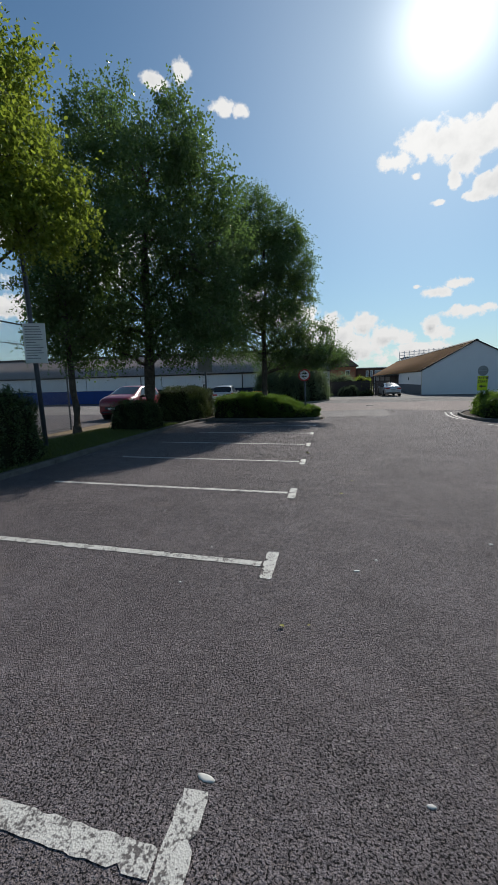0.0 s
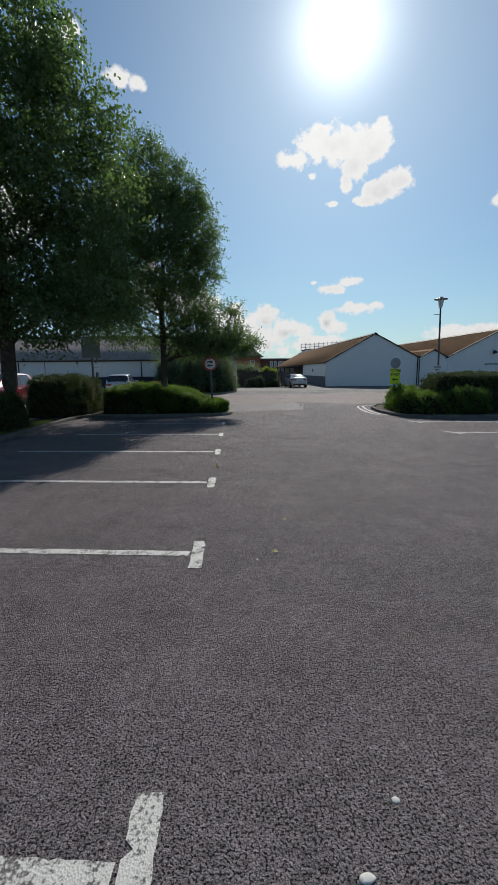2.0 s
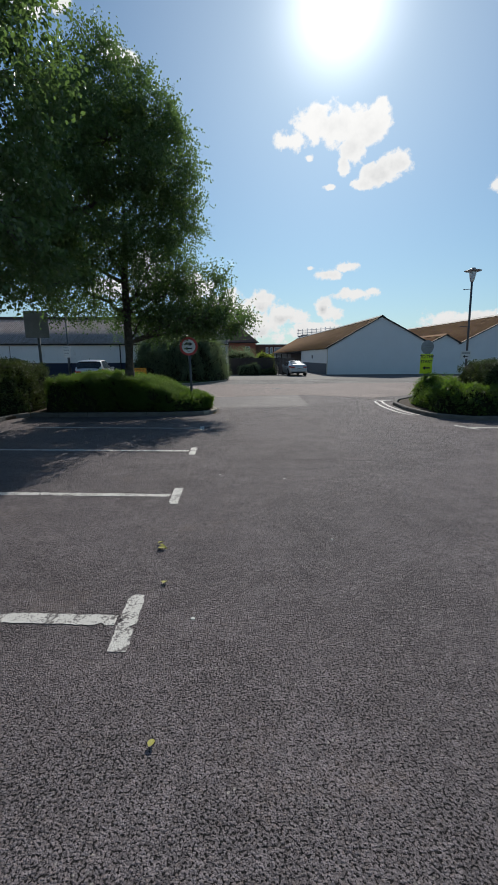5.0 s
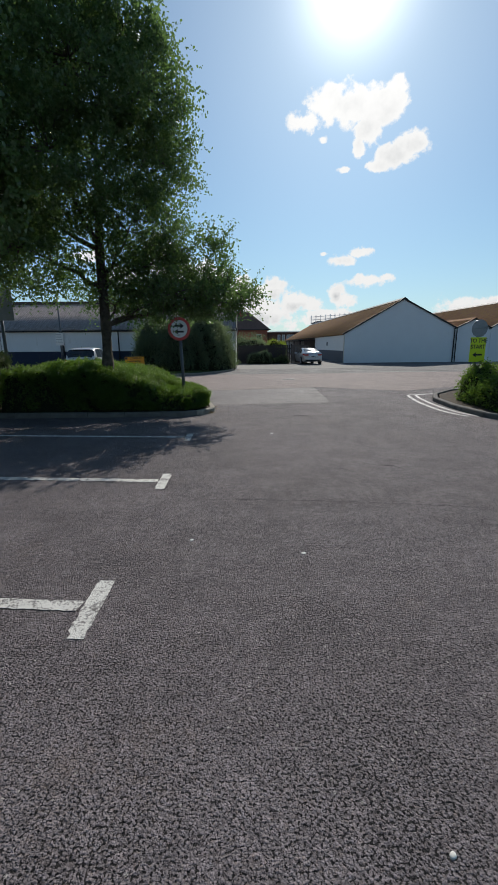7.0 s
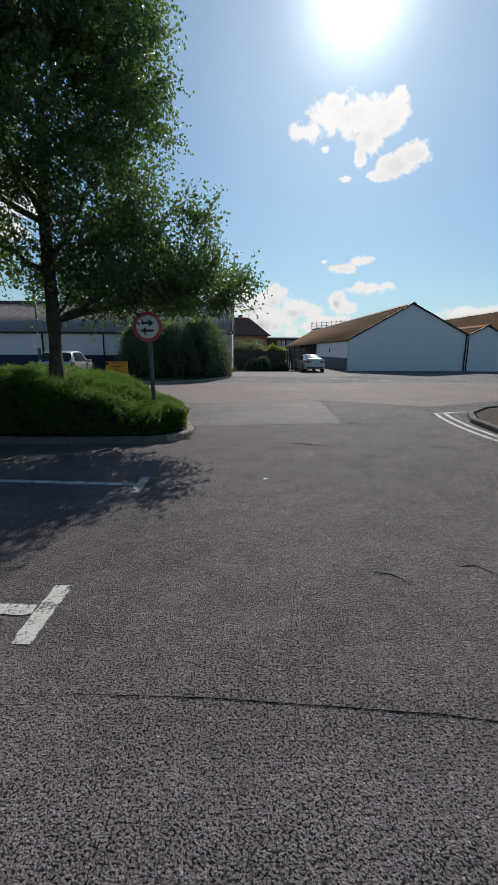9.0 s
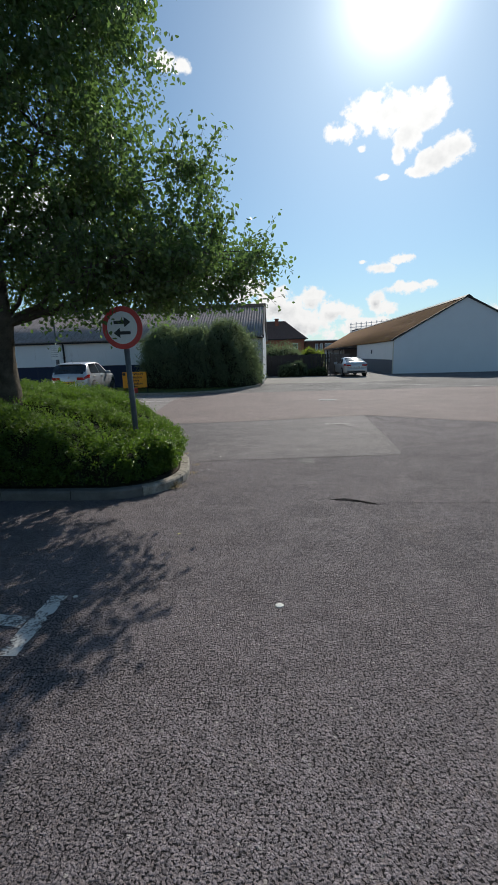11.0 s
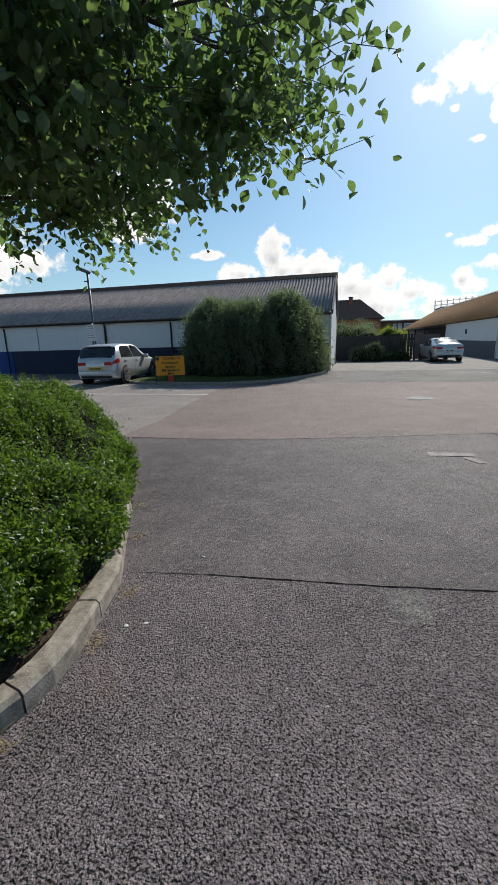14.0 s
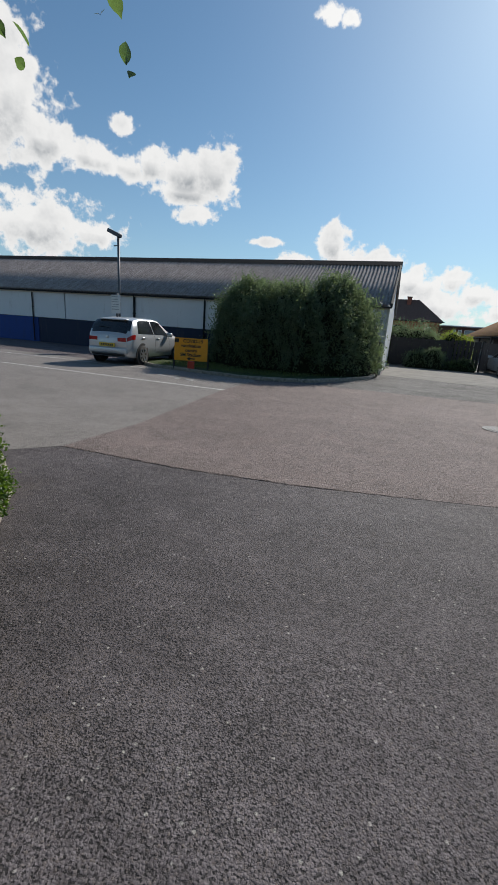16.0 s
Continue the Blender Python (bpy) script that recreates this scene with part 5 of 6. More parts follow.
    box(bm, nose - 0.12, nose + 0.012, -W * 0.5, W * 0.5, low + 0.12, low + 0.26)
    bevelled(bm, 0.03)
    part("grille", bm, PLASTIC, ob)
    for z in (belt - 0.36, belt - 0.30):
        bm = bmesh.new()
        tube(bm, (nose - 0.02, -W * 0.42, z), (nose - 0.02, W * 0.42, z), 0.014)
        part("grille_bar", bm, ALLOY, ob)
    bm = bmesh.new()
    box(bm, nose - 0.03, nose + 0.03, -0.26, 0.26, low + 0.10, low + 0.21)
    part("number_plate", bm, PLATE_W, ob, "plain white front plate")
    bm = bmesh.new()
    top = sh.at(r1 + 0.02, 3.0).z
    box(bm, r1 - 0.10, r1 + 0.12, -W * 0.60, W * 0.60, top - 0.028, top + 0.004)
    bevelled(bm, 0.012)
    part("rear_spoiler", bm, paint, ob, smooth=True)
    bm = bmesh.new()
    tube(bm, (r1 + 0.25, 0, top), (r1 + 0.10, 0, top + 0.18), 0.006)
    part("aerial", bm, PLASTIC, ob)
    bm = bmesh.new()
    p = sh.at((r0 * 0.7 + r1 * 0.3), 3.0)
    tube(bm, (p.x - 0.02, 0.02, p.z + 0.012), (p.x + 0.01, 0.42, p.z + 0.015), 0.010, 0.006, 6)
    part("wiper", bm, PLASTIC, ob)
    # wheels on black discs, which paint the shade of open arches on the closed body
    for x in axles:
        for side in (-1, 1):
            w = abs(sh.at(x, 0.4).y)
            bm = bmesh.new()
            lathe(bm, [(wheel + 0.06, -0.02), (wheel + 0.06, 0.004), (wheel + 0.045, 0.008)], 28, pose(x, side * w, wheel + 0.01, 90 * -side, 0, 0))
            part("wheel_arch_shade", bm, PLASTIC, ob)
            bm = bmesh.new()
            lathe(bm, [(wheel * 0.66, -0.1), (wheel * 0.95, -0.1), (wheel, -0.07), (wheel, 0.07), (wheel * 0.95, 0.1), (wheel * 0.66, 0.1)], 28, pose(x, side * (w - 0.08), wheel, 90, 0, 0))
            hub = part("wheel", bm, RUBBER, ob, "black tyre on an alloy rim", True)
            bm = bmesh.new()
            lathe(bm, [(wheel * 0.68, -0.01), (wheel * 0.68, 0.012), (wheel * 0.62, 0.012), (wheel * 0.60, -0.004)], 28, pose(x, side * (w + 0.022), wheel, 90 * -side, 0, 0))
            part("rim", bm, ALLOY, hub)
            for k in range(7):
                bm = bmesh.new()
                box(bm, -0.024, 0.024, 0.0, wheel * 0.64, -0.006, 0.014)
                bmesh.ops.transform(bm, matrix=pose(x, side * (w + 0.022), wheel, 90 * -side, 0, 0) @ pose(0, 0, 0, 0, 0, 360 / 7 * k), verts=bm.verts)
                part("spoke", bm, ALLOY, hub)
    return ob


car("silver hatchback parked tail-out in a roadside bay", (-7.62, 31.45, 0.006), 94, SILVER, HATCH, PLATE_Y, (-1.92, -1.60, (-1.47, -1.31), (0.74, 0.11), 0.27, 0.95), 0.315, (-1.26, 1.22))
car("pale silver coupe parked beside the shed wall", (6.42, 42.4, 0.014), 94, PALE, COUPE, PLATE_W, (-1.81, -0.88, (-1.16, -0.76), (0.67, 0.06), 0.19, 0.88), 0.295, (-1.28, 1.25))
car("dark red compact crossover parked facing the verge", (-9.75, 19.3, 0.006), -90, RED, CROSSOVER, PLATE_Y, (-1.90, -1.68, (-1.62, -1.42), (0.86, 0.14), 0.28, 1.10), 0.335, (-1.28, 1.26), True)

# ---- signs and lamps ----
SIGN_RED = plain("sign_red", (0.42, 0.025, 0.025), (0.55, 0.05, 0.04), 0.4)
SIGN_WHITE = plain("sign_white", (0.60, 0.60, 0.58), (0.74, 0.74, 0.72), 0.45)
SIGN_BLACK = plain("sign_black", (0.01, 0.01, 0.01), (0.022, 0.022, 0.022), 0.5)
SIGN_GREY = plain("sign_back_aluminium", (0.20, 0.21, 0.22), (0.30, 0.31, 0.32), 0.5, 4.0, 50.0, 0.1, 0.4)
SIGN_YELLOW = plain("fluorescent_yellow", (0.62, 0.72, 0.01), (0.72, 0.82, 0.02), 0.5)
SIGN_AMBER = plain("amber_sign_sheet", (0.72, 0.27, 0.004), (0.82, 0.34, 0.012), 0.5)
CONE_RED = plain("red_plastic", (0.42, 0.03, 0.015), (0.55, 0.06, 0.03), 0.5)


def words(parent, text, size, m, material, align="CENTER"):
    cu = bpy.data.curves.new("lettering", "FONT")
    cu.body, cu.size, cu.align_x, cu.align_y, cu.extrude = text, size, align, "CENTER", 0.0008
    cu.offset = size * 0.025
    cu.materials.append(material)
    ob = new("lettering", cu)
    ob.parent = parent
    ob.matrix_basis = m
    return tagged(ob, "lettering reading " + text)


def arrow(parent, cx, cz, length, h, y, material, way=1):
    """A flat arrow on a sign that faces -y."""
    bm = bmesh.new()
    a, hd = length / 2, length * 0.38
    pts = [(-a, -h * 0.16), (a - hd, -h * 0.16), (a - hd, -h * 0.5), (a, 0), (a - hd, h * 0.5), (a - hd, h * 0.16), (-a, h * 0.16)]
    gable_poly(bm, [(cx + way * x, cz + z) for x, z in pts], y - 0.003, y)
    part("arrow", bm, material, parent)


def disc(bm, r, y0, y1, cx=0.0, cz=0.0, seg=32):
    gable_poly(bm, [(cx + r * math.cos(2 * math.pi * k / seg), cz + r * math.sin(2 * math.pi * k / seg)) for k in range(seg)], y0, y1)


def pole(parent, h, r, material, lean=(0, 0), z0=0.0, name="pole"):
    bm = bmesh.new()
    tube(bm, (0, 0, z0), (lean[0], lean[1], h), r, r * 0.98, 14)
    part(name, bm, material, parent, smooth=True)


# round two-way traffic sign
sign = thing("traffic_sign", "round red-bordered sign with two black arrows on a grey pole", "traffic sign", (-0.50, 17.78, 0.06), -3)
pole(sign, 2.0, 0.038, GREY_POLE, (-0.06, 0))
bm = bmesh.new()
disc(bm, 0.272, -0.058, -0.046, -0.06, 1.87)
part("sign_face", bm, SIGN_RED, sign, "red border plate")
bm = bmesh.new()
disc(bm, 0.205, -0.062, -0.0585, -0.06, 1.87)
part("sign_disc", bm, SIGN_WHITE, sign)
arrow(sign, -0.055, 1.940, 0.23, 0.13, -0.0625, SIGN_BLACK, 1)
arrow(sign, -0.065, 1.805, 0.23, 0.13, -0.0625, SIGN_BLACK, -1)
for z in (1.78, 1.96):
    bm = bmesh.new()
    box(bm, -0.12, 0.0, -0.046, 0.03, z - 0.015, z + 0.015)
    part("clamp", bm, GALV, sign)

# yellow direction sign beneath the back of a round sign
sign = thing("direction_sign", "bright yellow TO THE START sign under a grey round sign back", "sign", (6.93, 18.12, 0.05), 6)
pole(sign, 1.95, 0.035, GREY_POLE)
bm = bmesh.new()
disc(bm, 0.215, -0.05, -0.038, 0, 1.85)
part("round_plate", bm, SIGN_GREY, sign, "grey back of a round sign")
bm = bmesh.new()
tube(bm, (-0.16, -0.055, 1.85), (0.16, -0.055, 1.85), 0.012)
part("stiffener", bm, GALV, sign)
bm = bmesh.new()
box(bm, -0.21, 0.21, -0.052, -0.044, 1.02, 1.63)
part("yellow_board", bm, SIGN_YELLOW, sign, "fluorescent yellow board")
words(sign, "TO THE", 0.135, pose(0, -0.054, 1.545, 90), SIGN_BLACK)
words(sign, "START", 0.135, pose(0, -0.054, 1.395, 90), SIGN_BLACK)
arrow(sign, 0.0, 1.20, 0.26, 0.13, -0.0545, SIGN_BLACK, -1)

# amber temporary sign
sign = thing("temporary_sign", "amber COVID-19 vaccination centre sign on a low black frame", "sign", (-4.72, 29.82, 0.07), 22)
bm = bmesh.new()
box(bm, -0.50, 0.50, -0.02, 0.0, 0.26, 0.93)
bevelled(bm, 0.01, 1)
part("board", bm, SIGN_AMBER, sign, "amber board")
bm = bmesh.new()
box(bm, -0.49, -0.37, -0.026, -0.021, 0.79, 0.90)
part("emblem", bm, SIGN_BLACK, sign, "small dark emblem")
for k, (t, x) in enumerate((("COVID-19", 0.06), ("vaccination", 0.0), ("centre", 0.0), ("SM Stadium", 0.0))):
    words(sign, t, 0.135, pose(x, -0.024, 0.84 - k * 0.135, 90), SIGN_BLACK)
arrow(sign, 0.0, 0.325, 0.24, 0.11, -0.0215, SIGN_BLACK, -1)
for x in (-0.52, 0.52):
    bm = bmesh.new()
    tube(bm, (x, -0.03, 0.0), (x, 0.02, 0.45), 0.014)
    tube(bm, (x, 0.02, 0.45), (x, 0.34, 0.0), 0.014)
    part("frame_leg", bm, SIGN_BLACK, sign)
bm = bmesh.new()
box(bm, -0.1, 0.1, 0.02, 0.2, 0.0, 0.24)
bevelled(bm, 0.02)
part("ballast_block", bm, CONE_RED, sign, "red plastic ballast block")


def notice_board(label, at, rz, z0, z1, w, pole_h, face, lines, r=0.045, off=0.0):
    ob = thing("notice_board", label, "notice board", at, rz)
    pole(ob, pole_h, r, GREY_POLE, (off, 0))
    bm = bmesh.new()
    box(bm, -w / 2, w / 2, -r - 0.03, -r - 0.012, z0, z1)
    bevelled(bm, 0.004, 1)
    board = part("board", bm, face, ob)
    rnd = random.Random(5)
    for k in range(lines):
        z = z1 - 0.09 - k * (z1 - z0 - 0.14) / lines
        a = rnd.uniform(0.55, 0.95)
        bm = bmesh.new()
        box(bm, -w * 0.42, -w * 0.42 + w * 0.84 * a, -r - 0.034, -r - 0.031, z, z + 0.022)
        part("text_bar", bm, SIGN_GREY, board)
    for z in (z0 + 0.15, z1 - 0.15):
        bm = bmesh.new()
        box(bm, -0.07, 0.07, -r - 0.012, r + 0.01, z - 0.015, z + 0.015)
        part("clamp", bm, GALV, ob)


notice_board("white notice board with small print on a tall grey column", (-6.90, 8.50, 0.07), 20, 2.22, 3.22, 0.54, 6.6, SIGN_WHITE, 13, 0.06, -0.18)
notice_board("plain grey back of a notice board on a post", (-5.67, 19.4, 0.07), 0, 2.18, 3.05, 0.78, 3.0, SIGN_GREY, 0)
notice_board("white notice plate on the lamp column", (-9.93, 33.2, 0.006), -10, 1.62, 2.34, 0.52, 2.4, SIGN_WHITE, 6, 0.05)

# lamp columns
lamp = thing("street_lamp", "slim grey lamp column with box lantern beside the shed", "street lamp", (-9.93, 33.34, 0.006), 0)
pole(lamp, 4.55, 0.05, GREY_POLE, name="column")
bm = bmesh.new()
box(bm, -0.30, 0.30, -0.11, 0.11, -0.07, 0.07)
bevelled(bm, 0.03)
bmesh.ops.transform(bm, matrix=pose(-0.18, 0, 4.66, 0, 22, 0), verts=bm.verts)
part("lantern", bm, GREY_POLE, lamp, "grey box lantern")
bm = bmesh.new()
box(bm, -0.2, 0.02, -0.02, 0.02, 4.18, 4.22)
part("bracket", bm, GREY_POLE, lamp)
bm = bmesh.new()
box(bm, -0.07, 0.07, -0.07, 0.07, 0.0, 1.0)
part("base_sleeve", bm, GREY_POLE, lamp)

lamp = thing("street_lamp", "grey lamp column with disc canopy and glass lantern", "street lamp", (11.5, 23.9, 0.006), 0)
bm = bmesh.new()
tube(bm, (0.14, 0, 0), (0.11, 0, 1.2), 0.07, seg=14)
tube(bm, (0.11, 0, 1.2), (0.0, 0, 4.85), 0.05, 0.045, 14)
part("column", bm, GREY_POLE, lamp, smooth=True)
bm = bmesh.new()
lathe(bm, [(0.06, 4.85), (0.10, 4.95), (0.15, 5.25), (0.14, 5.3)], 16)
part("glass_bowl", bm, LENS, lamp, "clear lantern bowl", True)
bm = bmesh.new()
lathe(bm, [(0.34, 5.30), (0.36, 5.315), (0.30, 5.34), (0.12, 5.38), (0.10, 5.43), (0.03, 5.45)], 24)
part("canopy", bm, SIGN_GREY, lamp, "flat disc canopy", True)
for z in (4.55, 2.95):
    bm = bmesh.new()
    tube(bm, (0, 0, z), (-0.36, 0, z - 0.03), 0.014)
    part("bracket", bm, GREY_POLE, lamp)
bm = bmesh.new()
box(bm, -0.24, 0.24, -0.08, -0.06, 1.50, 1.85)
plate = part("plate", bm, SIGN_WHITE, lamp, "small white direction plate")
arrow(plate, 0.0, 1.60, 0.26, 0.13, -0.081, SIGN_BLACK, -1)
for z in (1.77, 1.71):
    bm = bmesh.new()
    box(bm, -0.19, 0.19, -0.084, -0.081, z, z + 0.03)
    part("text_bar", bm, SIGN_GREY, plate)

# ---- fences ----
WIRE = plain("fence_wire", (0.30, 0.31, 0.32), (0.42, 0.43, 0.44), 0.5, 8.0, 60.0, 0.0, 0.6)


def wire_fence():
    x, y0, y1, h = -8.75, 2.0, 12.6, 3.55
    ob = thing("wire_fence", "tall chain-link fence with dark steel posts along the verge", "fence", (x, y0, 0.06), 90.5)
    n = y1 - y0
    bm = bmesh.new()
    step, w = 0.075, 0.0022
    k = -h
    while k < n:
        for s in (0, 1):
            a, b = max(k, 0.0), min(k + h, n)
            if b > a:
                za, zb = (a - k, b - k) if s == 0 else (h - (a - k), h - (b - k))
                v = [bm.verts.new((a, -w, za)), bm.verts.new((b, -w, zb)), bm.verts.new((b, w, zb + w * 2)), bm.verts.new((a, w, za + w * 2)), bm.verts.new((b, w, zb - w * 2)), bm.verts.new((a, w, za - w * 2))]
                bm.faces.new((v[0], v[1], v[2], v[3]))
                bm.faces.new((v[0], v[1], v[4], v[5]))
        k += step
    part("chain_link_mesh", bm, WIRE, ob)
    for z in (h, 2.95, 0.12):
        bm = bmesh.new()
        tube(bm, (0, 0.02, z), (n, 0.02, z), 0.022 if z > 3.2 else 0.012, seg=8)
        part("rail", bm, GREY_POLE, ob)
    k = 0.0
    while k <= n:
        bm = bmesh.new()
        tube(bm, (k, 0.05, 0), (k, 0.05, h + 0.05), 0.03, seg=10)
        part("post", bm, GREY_POLE, ob)
        k += 5.28


wire_fence()


def yard_fence():
    ob = thing("yard_fence", "dark weathered board fence at the back of the yard", "fence", (0.62, 43.3, 0.008))
    r = random.Random(8)
    k = 0.0
    bm = bmesh.new()
    box(bm, 0, 0.148, 0, 0.022, 0.03, 1.52)
    board = solid("board", bm, FENCE_WOOD)
    while k < 4.55:
        slat = k > 2.9
        piece("board", board, ob, pose(k, r.uniform(-0.006, 0.006) + (0.03 if slat else 0), r.uniform(-0.03, 0.03) + (0.05 if slat else 0), 0, r.uniform(-0.6, 0.6), 0))
        k += 0.152 if not slat else 0.185
    for z in (0.35, 1.2):
        bm = bmesh.new()
        box(bm, 0, 4.6, 0.03, 0.08, z, z + 0.09)
        part("rail", bm, FENCE_WOOD, ob)
    for x in (0.0, 1.55, 3.05, 4.55):
        bm = bmesh.new()
        box(bm, x, x + 0.1, 0.03, 0.13, 0, 1.6)
        part("post", bm, FENCE_WOOD, ob)
    gate = thing("yard_gate", "rusty brown sheet-metal gate leaf beside the shed", "gate", (5.2, 43.3, 0.008), 0)
    bm = bmesh.new()
    for j in range(12):
        box(bm, j * 0.115, j * 0.115 + 0.108, 0.012 * (j % 2), 0.02 + 0.012 * (j % 2), 0.04, 1.5)
    part("panel", bm, plain("rusty_sheet", (0.10, 0.075, 0.065), (0.17, 0.13, 0.11), 0.8, 3.0, 40.0, 0.4), gate)
    bm = bmesh.new()
    for z in (0.15, 1.35):
        box(bm, 0, 1.38, 0.035, 0.07, z, z + 0.06)
    part("gate_rail", bm, FENCE_WOOD, gate)


yard_fence()
hedge("yard_shrub", "leafy flowering shrub in front of the board fence", [(1.5, 42.3), (3.3, 42.2), (3.5, 43.15), (1.5, 43.15)], 0.82, BUSH, 0.07, 700, 31, 0.45, 0.3, 0.02, 0.1, "shrub", 2.2, 120)
hedge("yard_shrub", "low weedy shrub in front of the board fence", [(3.5, 42.5), (4.9, 42.5), (5.0, 43.15), (3.5, 43.15)], 0.5, DARKHEDGE, 0.07, 700, 32, 0.35, 0.3, 0.02, 0.08, "shrub", 2.2, 50)
hedge("garden_shrub", "tall green garden shrubs behind the board fence", [(0.0, 45.0), (3.4, 45.0), (3.2, 47.0), (0.0, 47.0)], 2.0, BUSH, 0.09, 420, 33, 0.9, 0.3, 0.0, 0.14, "shrub", 1.4, 120)
hedge("garden_shrub", "yellow-green garden shrub behind the board fence", [(3.3, 45.2), (5.0, 45.2), (5.0, 46.4), (3.3, 46.4)], 1.85, MAPLE, 0.08, 500, 34, 0.6, 0.2, 0.0, 0.1, "shrub", 1.6, 60)

# ---- houses beyond the yard ----


def far_house():
    Y = 115.0
    ob = thing("brick_house", "red brick house with brown hipped tile roof and chimney", "house")
    x0, x1, e, rz = -10.0, 7.6, 5.35, 9.9
    bm = bmesh.new()
    box(bm, x0, x1, Y, Y + 9, 0, e)
    part("wall", bm, BRICK, ob)
    bm = bmesh.new()
    a = [(x0 - 0.6, Y - 0.6, e), (x1 + 0.8, Y - 0.6, e), (x1 + 0.8, Y + 9.6, e), (x0 - 0.6, Y + 9.6, e)]
    v = [bm.verts.new(p) for p in a] + [bm.verts.new((x0 + 4.3, Y + 4.5, rz)), bm.verts.new((3.1, Y + 4.5, rz))]
    for f in ((0, 1, 5, 4), (1, 2, 5), (2, 3, 4, 5), (3, 0, 4), (3, 2, 1, 0)):
        bm.faces.new([v[k] for k in f])
    part("roof", bm, TILE_ROOF, ob)
    bm = bmesh.new()
    box(bm, x0 - 0.65, x1 + 0.85, Y - 0.7, Y - 0.58, e - 0.12, e + 0.08)
    part("gutter", bm, DARK_TRIM, ob)
    bm = bmesh.new()
    box(bm, 0.6, 1.5, Y + 3.2, Y + 4.0, 8.0, 10.25)
    ch = part("chimney", bm, BRICK, ob)
    bm = bmesh.new()
    box(bm, 0.5, 1.6, Y + 3.1, Y + 4.1, 10.25, 10.4)
    part("chimney_cap", bm, DARK_TRIM, ch)
    for x in (4.9, -2.0):
        bm = bmesh.new()
        box(bm, x, x + 1.2, Y - 0.05, Y + 0.02, 3.0, 4.3)
        w = part("window", bm, SIGN_WHITE, ob, "white-framed window")
        bm = bmesh.new()
        box(bm, x + 0.1, x + 1.1, Y - 0.07, Y - 0.052, 3.1, 4.2)
        part("pane", bm, GLASS, w)
    ext = thing("brick_annexe", "low dark brick annexe with flat roof and white windows", "building")
    bm = bmesh.new()
    box(bm, 7.8, 27.0, Y + 1, Y + 9, 0, 4.55)
    part("wall", bm, plain("dark_brown_brick", (0.09, 0.045, 0.034), (0.14, 0.07, 0.05), 0.9, 3.0, 50.0, 0.4), ext)
    bm = bmesh.new()
    box(bm, 7.4, 27.4, Y + 0.5, Y + 9.4, 4.55, 4.85)
    part("roof", bm, TILE_ROOF, ext)
    bm = bmesh.new()
    box(bm, 7.35, 27.45, Y + 0.42, Y + 0.5, 4.72, 4.9)
    part("roof_edge", bm, SIGN_WHITE, ext)
    for x, w in ((10.3, 0.7), (11.4, 0.7), (12.6, 1.9), (14.8, 1.9), (17.4, 1.4), (20.0, 1.9)):
        bm = bmesh.new()
        box(bm, x, x + w, Y + 0.93, Y + 1.02, 2.5, 4.1)
        fr = part("window", bm, SIGN_WHITE, ext, "white-framed window")
        bm = bmesh.new()
        box(bm, x + 0.1, x + w - 0.1, Y + 0.90, Y + 0.925, 2.6, 4.0)
        # the pale pane colour paints in the sky's reflection
        part("pane", bm, plain("painted_sky_pane", (0.16, 0.20, 0.22), (0.26, 0.32, 0.34), 0.05), fr)


far_house()


TUBE = plain("pale_scaffold_tube", (0.62, 0.63, 0.64), (0.76, 0.77, 0.78), 0.5)


def scaffold():
    Y = 130.0
    b = thing("far_building", "pale flat-roofed building behind the sheds", "building")
    bm = bmesh.new()
    box(bm, 23.0, 38.0, Y, Y + 10, 0, 7.9)
    part("wall", bm, WHITE_WALL, b)
    bm = bmesh.new()
    box(bm, 22.7, 38.3, Y - 0.3, Y + 10.3, 7.9, 8.1)
    part("roof", bm, SLATE_WALL, b)
    s = thing("scaffold", "tube scaffold guard rails along a far roof", "scaffold")
    x = 21.0
    while x < 33.5:
        for y in (Y - 0.9, Y - 0.2):
            bm = bmesh.new()
            tube(bm, (x, y, 0), (x, y, 9.6 + 0.07 * (x - 21)), 0.05, seg=6)
            part("standard", bm, TUBE, s)
        x += 1.35
    for y in (Y - 0.9, Y - 0.2):
        for z in (8.4, 9.2):
            bm = bmesh.new()
            tube(bm, (20.8, y, z), (33.2, y, z + 0.8), 0.05, seg=6)
            part("guard_rail", bm, TUBE, s)


scaffold()

# ---- small things on the ground ----
COVER = plain("pale_worn_iron", (0.18, 0.176, 0.17), (0.31, 0.30, 0.29), 0.8, 6.0, 60.0, 0.3, 0.2)
cover = thing("manhole_cover", "pale round manhole cover set in the road", "manhole cover", (3.09, 26.45, 0.006))
bm = bmesh.new()
lathe(bm, [(0.30, 0.0), (0.30, 0.006), (0.275, 0.008), (0.265, 0.005), (0.05, 0.006)], 32)
part("frame", bm, COVER, cover)
for k in range(-4, 5):
    bm = bmesh.new()
    w = math.sqrt(0.24 ** 2 - (k * 0.05) ** 2)
    box(bm, k * 0.05 - 0.015, k * 0.05 + 0.015, -w, w, 0.005, 0.013)
    part("rib", bm, COVER, cover)

# near-black stands in for the shade down in cracks and the pothole
CRACK = plain("crack_shade", (0.004, 0.004, 0.004), (0.012, 0.011, 0.011), 1.0, 20.0, 90.0, 0.8, 0, 0.02)


